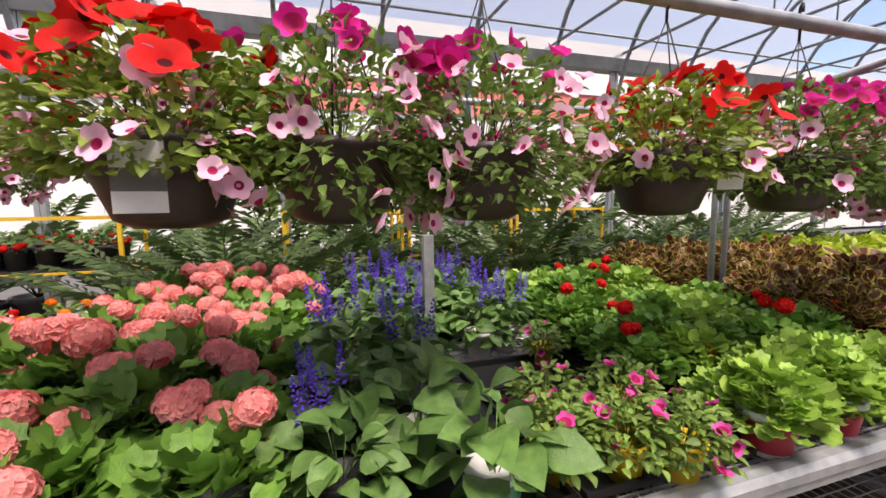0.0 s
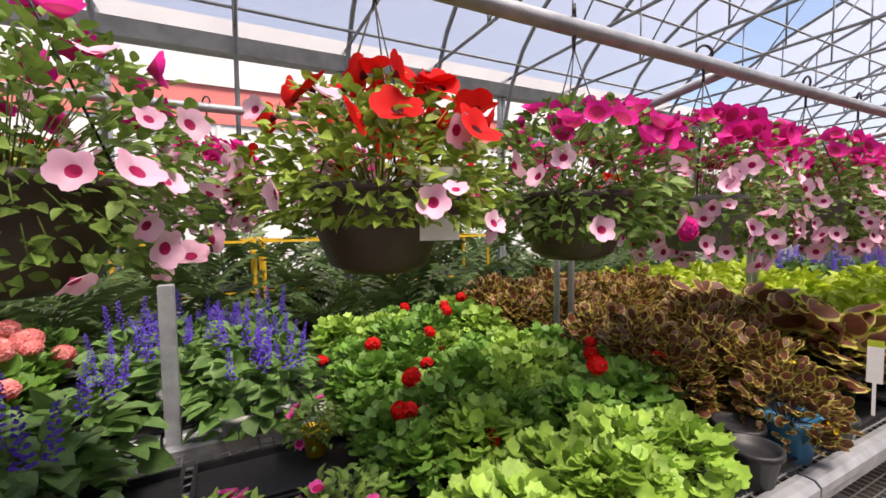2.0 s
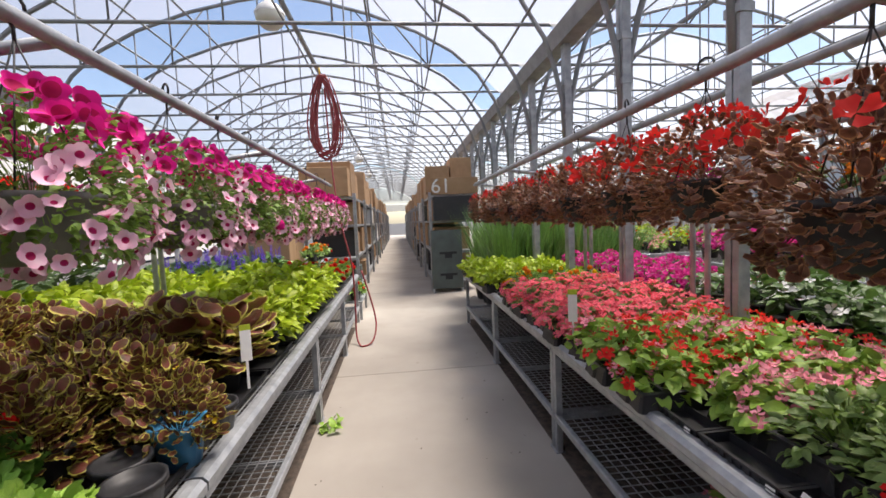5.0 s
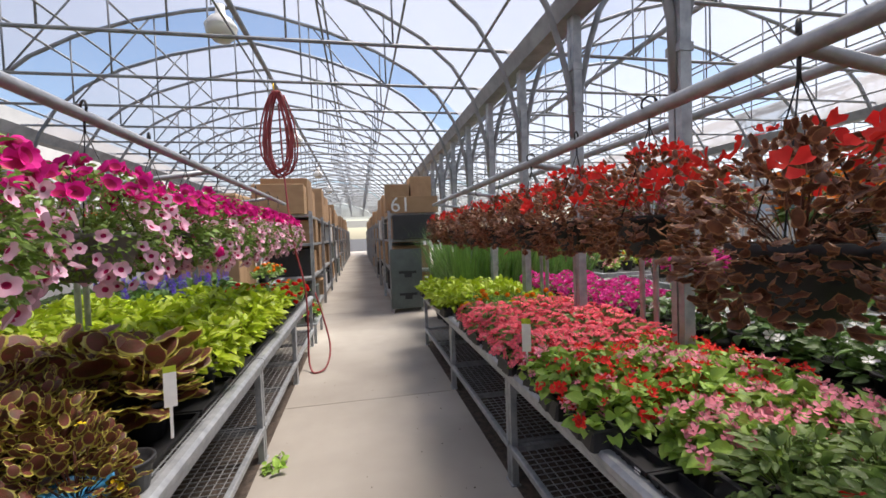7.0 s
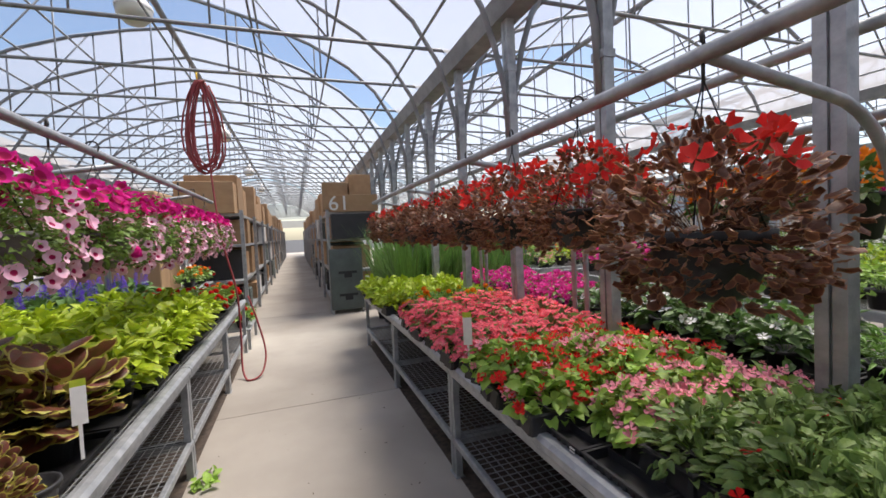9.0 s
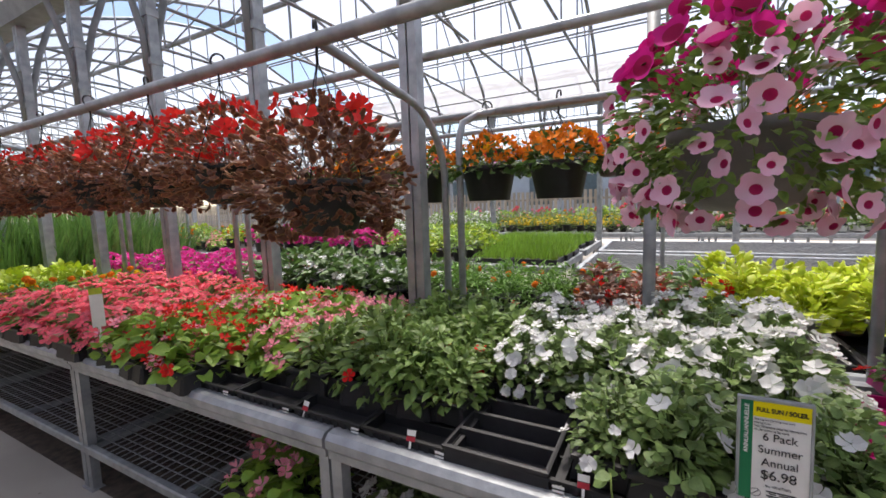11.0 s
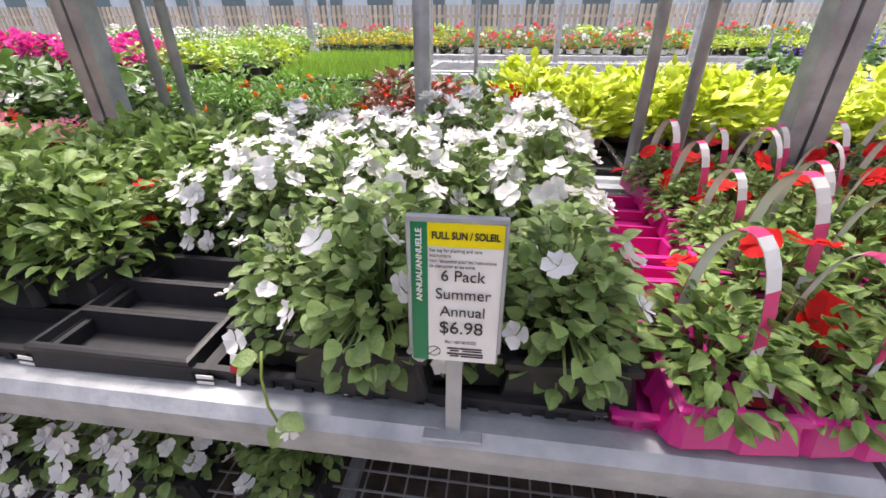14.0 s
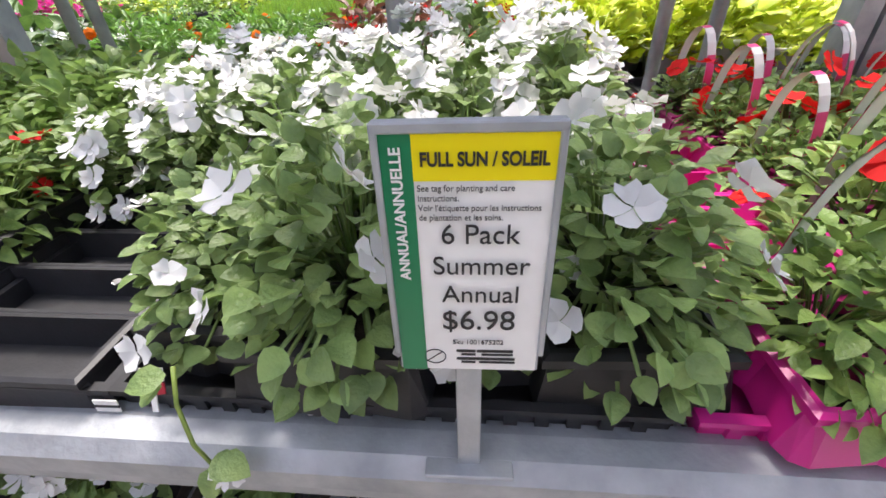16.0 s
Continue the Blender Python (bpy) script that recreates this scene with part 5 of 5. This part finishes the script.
for kind, x in (("pink", 1.25), ("red", 0.66), ("lilac", -0.05), ("pink", -0.8), ("red", -1.6)):
    hang(kind, x, *S_PIPE, 0.92)
for x in (3.1, 2.67, 2.25, 1.87, 1.47, 0.97, 0.56, 0.15, -0.3, -0.75, -1.2, -1.7, -2.3):
    hang("orange", x, -1.95, 1.92, 0.95)
pipe(-6.0, 9.0, -4.0, 2.2, "galvanised pipe with a far row of baskets")
for x in np.arange(-5.6, 8.8, 0.62):
    hang(("pink", "magenta", "red", "orange")[int(rng.integers(4))], x, -4.0, 2.2, 0.85)
for x in (-5.8, -2.2, 1.4, 5.0, 8.6):
    cane(x, -4.0, -4.0, 2.2)
for src in hb.values():
    for o in (*src.children_recursive, src):
        bpy.data.objects.remove(o)
tag("basket_tag", "white care tag with a photo on a hanging basket", 0.085, 0.13, 0.24, 1.03, 1.475, 4, 0, [MPAPER, MGREYPOT, MINK], ((0, 0.3, 0), (0.3, 0.62, 1), (0.62, 1, 0)), 0)
tag("basket_tag", "white care tag with a photo on a hanging basket", 0.08, 0.14, 1.66, 1.03, 1.515, -10, 4, [MPAPER, MBROWN, MINK], ((0, 0.35, 0), (0.35, 0.75, 1), (0.75, 1, 0)), 0)
tag("basket_tag", "white care tag with a photo on a hanging basket", 0.08, 0.14, 0.72, -0.745, 1.5, 10, 0, [MPAPER, MBROWN, MINK], ((0, 0.35, 0), (0.35, 0.75, 1), (0.75, 1, 0)), 0)


# ---- the price sign ----
def words(name, text, size, x, z, parent, mat, spin=0.0, stretch=1.0, align="CENTER", bold=0.0):
    """Lettering cut as a thin mesh on the face of a sign: x to the reader's right, z up."""
    cu = bpy.data.curves.new(name, "FONT")
    cu.body, cu.size, cu.align_x, cu.align_y, cu.extrude = text, size, align, "CENTER", 0.0003
    cu.offset = bold
    tmp = new(name, cu)
    dg = bpy.context.evaluated_depsgraph_get()
    me = bpy.data.meshes.new_from_object(tmp.evaluated_get(dg))
    bpy.data.objects.remove(tmp)
    me.materials.clear()
    me.materials.append(mat)
    me.transform(pose(0, 0, 0, 0, 0, spin) @ Matrix.Diagonal((stretch, 1, 1, 1)))
    ob = new(name, me)
    ob.parent = parent
    ob.matrix_basis = pose(-x, 0.0034, z, 90, 0, 180)
    return ob


sign = thing("price_sign", "metal-framed price sign for annual six-packs on the rail", "price sign", at=pose(1.213, -0.688, 0.722, 3.5, 0, 1.0) @ Matrix.Diagonal((0.91, 1, 0.94, 1)))
g = Geo()
g.box(-0.0115, -0.004, 0, 0.0115, 0.0, 0.185, bevel=0.001)
g.box(-0.045, -0.012, 0.012, 0.045, 0.013, 0.017, bevel=0.001)
part("stand", g, MG, sign, "", False)
SW, Z0, Z1 = 0.0585, 0.152, 0.352
g = Geo()
g.box(-SW, -0.003, Z0, SW, 0.0, Z1)
for a, b, c, d in ((-SW - 0.003, Z0 + 0.02, -SW + 0.002, Z1 + 0.003), (SW - 0.002, Z0 + 0.02, SW + 0.003, Z1 + 0.003), (-SW - 0.003, Z1 - 0.001, SW + 0.003, Z1 + 0.006)):
    g.box(a, -0.006, b, c, 0.005, d, bevel=0.001)
part("holder", g, MG, sign, "", False)
g = Geo()
g.box(-SW + 0.002, 0.0, Z0 + 0.001, SW - 0.002, 0.0015, Z1 - 0.001)
card = part("card", g, MPAPER, sign, "white price card", False)
g = Geo()
g.box(SW - 0.023, 0.0015, Z0 + 0.001, SW - 0.002, 0.0025, Z1 - 0.001)
part("green_band", g, MGREEN, card, "green band", False)
g = Geo()
g.box(-SW + 0.002, 0.0015, Z1 - 0.0315, SW - 0.023, 0.0025, Z1 - 0.001)
part("yellow_band", g, MSIGNYEL, card, "yellow band", False)
words("lettering", "FULL SUN / SOLEIL", 0.0125, 0.0105, Z1 - 0.0175, card, MINK, 0, 0.8, bold=0.00035)
words("lettering", "ANNUAL/ANNUELLE", 0.0105, -SW + 0.0125, Z1 - 0.058, card, MPAPER, 90, 1.0, bold=0.0002)
for k, line in enumerate(("See tag for planting and care", "instructions.", "Voir l'étiquette pour les instructions", "de plantation et les soins.")):
    words("lettering", line, 0.0061, -0.0335, Z1 - 0.0362 - 0.0069 * k, card, MINK, 0, 0.92, "LEFT")
for line, size, x, z in (("6 Pack", 0.0215, 0.0085, 0.0702), ("Summer", 0.0215, 0.0095, 0.0955), ("Annual", 0.0215, 0.0095, 0.1205), ("$6.98", 0.0265, 0.008, 0.1455)):
    words("lettering", line, size, x, Z1 - z, card, MINK, 0, 0.98)
words("lettering", "Sku 1001675202", 0.0062, 0.008, Z1 - 0.167, card, MINK)
g = Geo()
for k, (x, w) in enumerate(((-0.002, 0.016), (-0.002, 0.016), (0.022, 0.03), (0.022, 0.034))):
    z = Z1 - 0.178 - 0.0085 * (k % 2)
    g.box(-x - w / 2, 0.0015, z - 0.0012, -x + w / 2, 0.0022, z + 0.0012)
    g.box(-x - w / 2, 0.0015, z - 0.0048, -x + w / 2 - 0.004, 0.0022, z - 0.0028)
part("small_print", g, MINK, card, "", False)
g = Geo()
path = [(0.028 + 0.009 * math.cos(a), 0.0024, Z1 - 0.184 + 0.0075 * math.sin(a)) for a in np.linspace(0, 6.28, 14)[:-1]]
g.tube(path, 0.0005, 3, 0, True)
g.tube([(0.037, 0.0024, Z1 - 0.191), (0.022, 0.0024, Z1 - 0.179)], 0.0005, 3)
part("leaf_mark", g, MINK, card, "", False)


# ---- hose, lamps ----
g = Geo()
hx, hy = 7.2, 1.12
path = []
for k in range(9):
    w, b = 0.2 + 0.05 * math.sin(k * 1.7), 2.42 + 0.05 * math.sin(k * 2.3)
    for a in np.linspace(0, 2 * math.pi, 15)[:-1]:
        top = 3.46
        path.append((hx + 0.03 * math.sin(k * 2.1 + a), hy + w * math.sin(a) * (0.45 + 0.55 * (1 - math.cos(a)) / 2) - 0.01 * k + 0.04, (top + b) / 2 + (top - b) / 2 * math.cos(a)))
g.tube(path, 0.011, 5)
hose = thing("garden_hose", "red rubber hose coiled and hung from the roof", "hose")
part("coil", g, MHOSE, hose)
g = Geo()
drop = [(hx, hy - 0.02, 3.3), (hx - 0.02, hy - 0.05, 2.4), (7.0, 0.98, 1.6), (6.9, 0.85, 1.0), (6.86, 0.83, 0.5), (6.8, 0.83, 0.16), (6.7, 0.8, 0.04), (6.6, 0.74, 0.013), (6.68, 0.62, 0.05), (6.86, 0.58, 0.25), (6.98, 0.66, 0.6), (7.02, 0.76, 0.95)]
fine = []
for i in range(len(drop) - 1):
    p0, p1, p2, p3 = (np.array(drop[max(0, min(len(drop) - 1, i + j))]) for j in (-1, 0, 1, 2))
    for s in np.linspace(0, 1, 6)[:-1]:
        fine.append(0.5 * (2 * p1 + (p2 - p0) * s + (2 * p0 - 5 * p1 + 4 * p2 - p3) * s * s + (3 * p1 - p0 - 3 * p2 + p3) * s ** 3))
g.tube(fine, 0.011, 6)
part("drop_line", g, MHOSE, hose)
g = Geo()
g.tube([(hx, hy + 0.03, CHORD), (hx + 0.03, hy + 0.03, 3.5), (hx, hy + 0.03, 3.44), (hx - 0.03, hy + 0.03, 3.5), (hx, hy + 0.03, CHORD)], 0.008, 5)
part("cord", g, MYEL, hose, "yellow cord")
for x in (7.2, 13.2, 19.2, 25.2):
    lamp = thing("dome_lamp", "round white dome lamp under the ridge", "lamp", "dome lamps", at=pose(x, 1.72, 4.2))
    g = Geo()
    g.lathe([(0, -0.16), (0.1, -0.15), (0.17, -0.08), (0.18, 0.0), (0.16, 0.02)], 20)
    part("glass", g, MLAMP, lamp)
    g = Geo()
    g.lathe([(0.185, 0.0), (0.185, 0.03), (0.12, 0.12), (0.06, 0.16), (0.05, 0.28), (0, 0.28)], 20)
    part("housing", g, MWHITE, lamp)
    g = Geo()
    g.tube([(0, 0.1, 0.28), (0, 0.13, 0.75)], 0.008, 5)
    part("stem", g, MFRAME, lamp)


# ---- racks of boxed goods down the aisle ----
def rack(x0, x1, y0, y1, z_top, label, front):
    root = thing("storage_rack", label, "rack", "storage racks", at=pose(x0, y0, 0))
    w, d = x1 - x0, y1 - y0
    for x in np.arange(0, w + 0.1, 2.4):
        for y in (0, d):
            g = Geo()
            g.box(x - 0.035, y - 0.03, 0, x + 0.035, y + 0.03, z_top)
            part("upright", g, MG, root, "", False)
    for z in (0.2, 0.85, 1.5, 2.05):
        g = Geo()
        g.box(0, 0.03, z - 0.05, w, d - 0.03, z)
        part("shelf", g, MG, root, "", False)
    return root


BOX = Geo()
BOX.box(-0.5, -0.5, 0, 0.5, 0.5, 1, bevel=0.012)
BOX.box(-0.06, -0.502, 0.02, 0.06, 0.502, 0.985)
boxmesh = [BOX.mesh("carton", m, False) for m in (MCARD, MCARD, MCARDDK, MCABINET, MWHITE)]


def carton(x, y, z, sx, sy, sz, which, label="closed cardboard carton on a rack shelf"):
    ob = new("carton", boxmesh[which])
    ob.matrix_basis = pose(x, y, z, 0, 0, rng.uniform(-3, 3)) @ Matrix.Diagonal((sx, sy, sz, 1))
    return tagged(ob, label if which < 2 else ("dark printed carton on a rack shelf" if which == 2 else ("grey-green metal chest on a shelf" if which == 3 else "white carton on a rack shelf")), "carton", "cartons")


for x0, x1, y0, y1 in ((10.25, 24.65, -1.4, -0.45), (24.9, 39.3, -1.4, -0.45), (9.7, 24.1, 1.05, 2.0), (24.4, 38.8, 1.05, 2.0)):
    rack(x0, x1, y0, y1, 2.1, "galvanised storage rack loaded with cartons and grills", 0)
    x = x0 + 0.4
    while x < x1 - 0.4:
        w = rng.uniform(0.5, 0.9)
        for z in (0.2, 0.85, 1.5, 2.05):
            if rng.uniform() < 0.88:
                h = rng.uniform(0.35, 0.6) if z < 2 else rng.uniform(0.4, 0.8)
                carton(x + w / 2, (y0 + y1) / 2 + rng.uniform(-0.05, 0.05), z, w * 0.92, rng.uniform(0.7, 0.9), h, int(rng.choice([0, 1, 2, 3, 4], p=[0.3, 0.25, 0.25, 0.13, 0.07])) if z < 2 else int(rng.integers(2)))
        x += w + 0.03
# the head of the rack: number board, dark carton, perforated cabinet
board = thing("number_board", "brown aisle board with a white number", "aisle sign", at=pose(10.12, -0.98, 2.04))
g = Geo()
g.box(-0.02, -0.48, 0, 0.02, 0.48, 0.34, bevel=0.004)
part("panel", g, MCARD, board, "", False)
num = words("number", "61", 0.42, 0, 0, board, MWHITE)
num.matrix_basis = pose(-0.026, 0.3, 0.16, 90, 0, -90)
g = Geo()
g.box(-0.5, -0.5, 0, 0.5, 0.5, 1, bevel=0.02)
for sx, sy, sz, x, y, z, mt, lab in ((0.3, 0.94, 0.5, 10.18, -0.98, 1.5, MCARDDK, "black printed carton under the aisle board"),):
    ob = new("carton", g.mesh("carton", mt, False))
    ob.matrix_basis = pose(x, y, z) @ Matrix.Diagonal((sx, sy, sz, 1))
    tagged(ob, lab, "carton")
cab = thing("end_cabinet", "grey-green metal cabinet standing at the rack end", "cabinet", at=pose(10.05, -0.75, 0))
g = Geo()
g.box(0, -0.32, 0.08, 0.16, 0.32, 1.3, bevel=0.01)
part("body", g, MCABINET, cab, "", False)
for z in (0.35, 0.8):
    g = Geo()
    g.box(-0.006, -0.2, z, 0.0, 0.16, z + 0.05)
    g.box(-0.006, -0.1, z - 0.08, 0.0, 0.05, z)
    part("cutout", g, MCARDDK, cab, "dark cut-out", False)
for y in (-0.3, 0.3):
    g = Geo()
    g.box(0.0, y - 0.02, 0, 0.05, y + 0.02, 0.08)
    part("foot", g, MG, cab, "", False)
for x, y, z, sx, sy, sz in ((10.6, -0.65, 2.1, 0.6, 0.5, 0.55), (10.65, -1.15, 2.1, 0.6, 0.45, 0.72), (9.95, 1.6, 2.05, 0.7, 0.9, 0.55), (9.2, 2.6, 0.0, 0.9, 1.1, 2.35)):
    carton(x, y, z, sx, sy, sz, 0)

# stepped stand with red flowers at the end of the north bench
stand = thing("flower_stand", "stepped metal stand at the bench end", "plant stand", at=pose(8.55, 1.3, 0))
for k, (y, z) in enumerate(((-0.3, 0.3), (0.0, 0.62), (0.3, 0.94))):
    g = Geo()
    g.box(-0.5, y - 0.15, z - 0.03, 0.5, y + 0.15, z, bevel=0.006)
    part("step", g, MG, stand, "", False)
for x in (-0.47, 0.47):
    for y, z in ((-0.42, 0.27), (0.42, 0.91)):
        g = Geo()
        g.box(x - 0.02, y - 0.02, 0, x + 0.02, y + 0.02, z)
        part("leg", g, MG, stand, "", False)
for y, z in ((1.0, 0.3), (1.3, 0.62), (1.6, 0.94)):
    field("redsmall", 8.1, 9.05, y - 0.12, y + 0.12, z, 0.24, 0.24, 1.15, 0.1)


# ---- yellow racks and the north side ----
def yellow_rack(x0, x1, y0, y1, label):
    root = thing("plant_cart", label, "plant rack", "yellow racks", at=pose(x0, y0, 0))
    w, d = x1 - x0, y1 - y0
    for x in (0, w):
        for y in (0, d):
            g = Geo()
            g.box(x - 0.016, y - 0.016, 0, x + 0.016, y + 0.016, 1.42)
            part("upright", g, MYPAINT, root, "", False)
    for z in (0.35, 0.92, 1.4):
        for a, b, c, e in ((0.02, -0.01, w - 0.02, 0.01), (0.02, d - 0.01, w - 0.02, d + 0.01), (-0.01, 0.02, 0.01, d - 0.02), (w - 0.01, 0.02, w + 0.01, d - 0.02)):
            g = Geo()
            g.box(a, b, z - 0.022, c, e, z)
            part("bar", g, MYPAINT, root, "", False)
    g = Geo()
    g.box(0.02, 0.02, 0.92, w - 0.02, d - 0.02, 0.935)
    part("shelf", g, MBLACK, root, "", False)
    return root


for x0, x1 in ((-3.2, -1.12), (0.27, 1.48), (1.56, 2.8), (2.88, 4.1)):
    yellow_rack(x0, x1, 4.6, 5.2, "yellow-painted steel plant rack holding dark pots")
for x in np.arange(-3.05, -1.2, 0.22):
    for y in (4.75, 5.0):
        place("blackpot", x, y, 0.936, 1.0)

for src in stock:
    for o in (*src.children_recursive, src):
        bpy.data.objects.remove(o)

# litter on the floor
for x, y in ((4.62, 0.84), (4.7, 0.78), (4.56, 0.8)):
    root = thing("fallen_leaf", "limp pale green leaf scrap on the floor", "leaf litter", "leaf litter", at=pose(x, y, 0.004, 0, 0, rng.uniform(0, 360)))
    g = Geo()
    foliage(g, WIDE, dome_points(9, 0.07, 0.05, 0.025, 0.006, 0.2, 0.0), 0.06, 0.8, 0.6)
    part("scrap", g, LGER2, root)
g = Geo()
for _ in range(60):
    x, y = rng.uniform(2.2, 6.5), rng.uniform(-0.6, 0.8)
    a, s = rng.uniform(0, 6.28), rng.uniform(0.004, 0.018)
    g.add([(x, y, 0.003), (x + s * math.cos(a), y + s * math.sin(a), 0.004), (x + s * math.cos(a + 0.7), y + s * math.sin(a + 0.7), 0.007)], [(0, 1, 2)])
tagged(part("litter", g, MDIRT, None, "scattered crumbs of soil and leaf on the concrete", False), "", "leaf litter", "", "stuff")

# a shoot that has grown over the rail
shoot = thing("impatiens_shoot", "trailing impatiens shoot with a wilted white flower", "impatiens", at=pose(1.49, -0.715, 0.83))
g = Geo()
g.tube([(0, 0, 0), (-0.004, 0.02, -0.03), (-0.014, 0.035, -0.07), (-0.028, 0.04, -0.1)], 0.0022, 5)
part("stem", g, LSTEM, shoot)
g = Geo()
for p, d in (((0.0, 0.01, 0.0), (0.6, 0.4, 0.1)), ((0.005, 0.015, -0.01), (0.9, 0.2, -0.3)), ((-0.03, 0.04, -0.1), (0.2, 0.5, -0.4)), ((-0.03, 0.04, -0.085), (-0.8, 0.3, 0.0)), ((-0.04, 0.04, -0.08), (-0.9, 0.4, -0.1))):
    g.add(*PLUMP, aim(np.array(p), np.array(d), np.array((0, 0.4, 0.9)), 0.034))
part("foliage", g, LVAR, shoot)
g = Geo()
g.add(*OPEN5, face(np.array((-0.045, 0.045, -0.1)), np.array((-0.3, 0.7, 0.2)), 0.036))
part("blossom", g, PWHITE, shoot)

# fence beyond the far bay
fence = thing("fence", "pale timber picket fence beyond the far bay", "fence", "", "structure")
g = Geo()
g.box(-0.06, 0, 0.1, 0.06, 0.025, 1.9)
pk = g.mesh("picket", MWOOD, False)
for x in np.arange(-14, 48, 0.2):
    ob = new("picket", pk)
    ob.parent = fence
    ob.location = (x, -17.4, 0)
for z in (0.5, 1.5):
    g = Geo()
    g.box(-14, -17.44, z, 48, -17.4, z + 0.09)
    part("fence_rail", g, MWOOD, fence, "", False)
g = Geo()
g.box(-60, -46, 0, 70, -45, 6.5)
for k in range(26):
    g.box(-58 + 5 * k, -44.98, 1.2, -55.5 + 5 * k, -44.9, 4.2, 1)
tagged(part("far_building", g, [MPALEWALL, MCABINET], None, "long pale commercial building across the lot", False), "", "building", "", "structure")
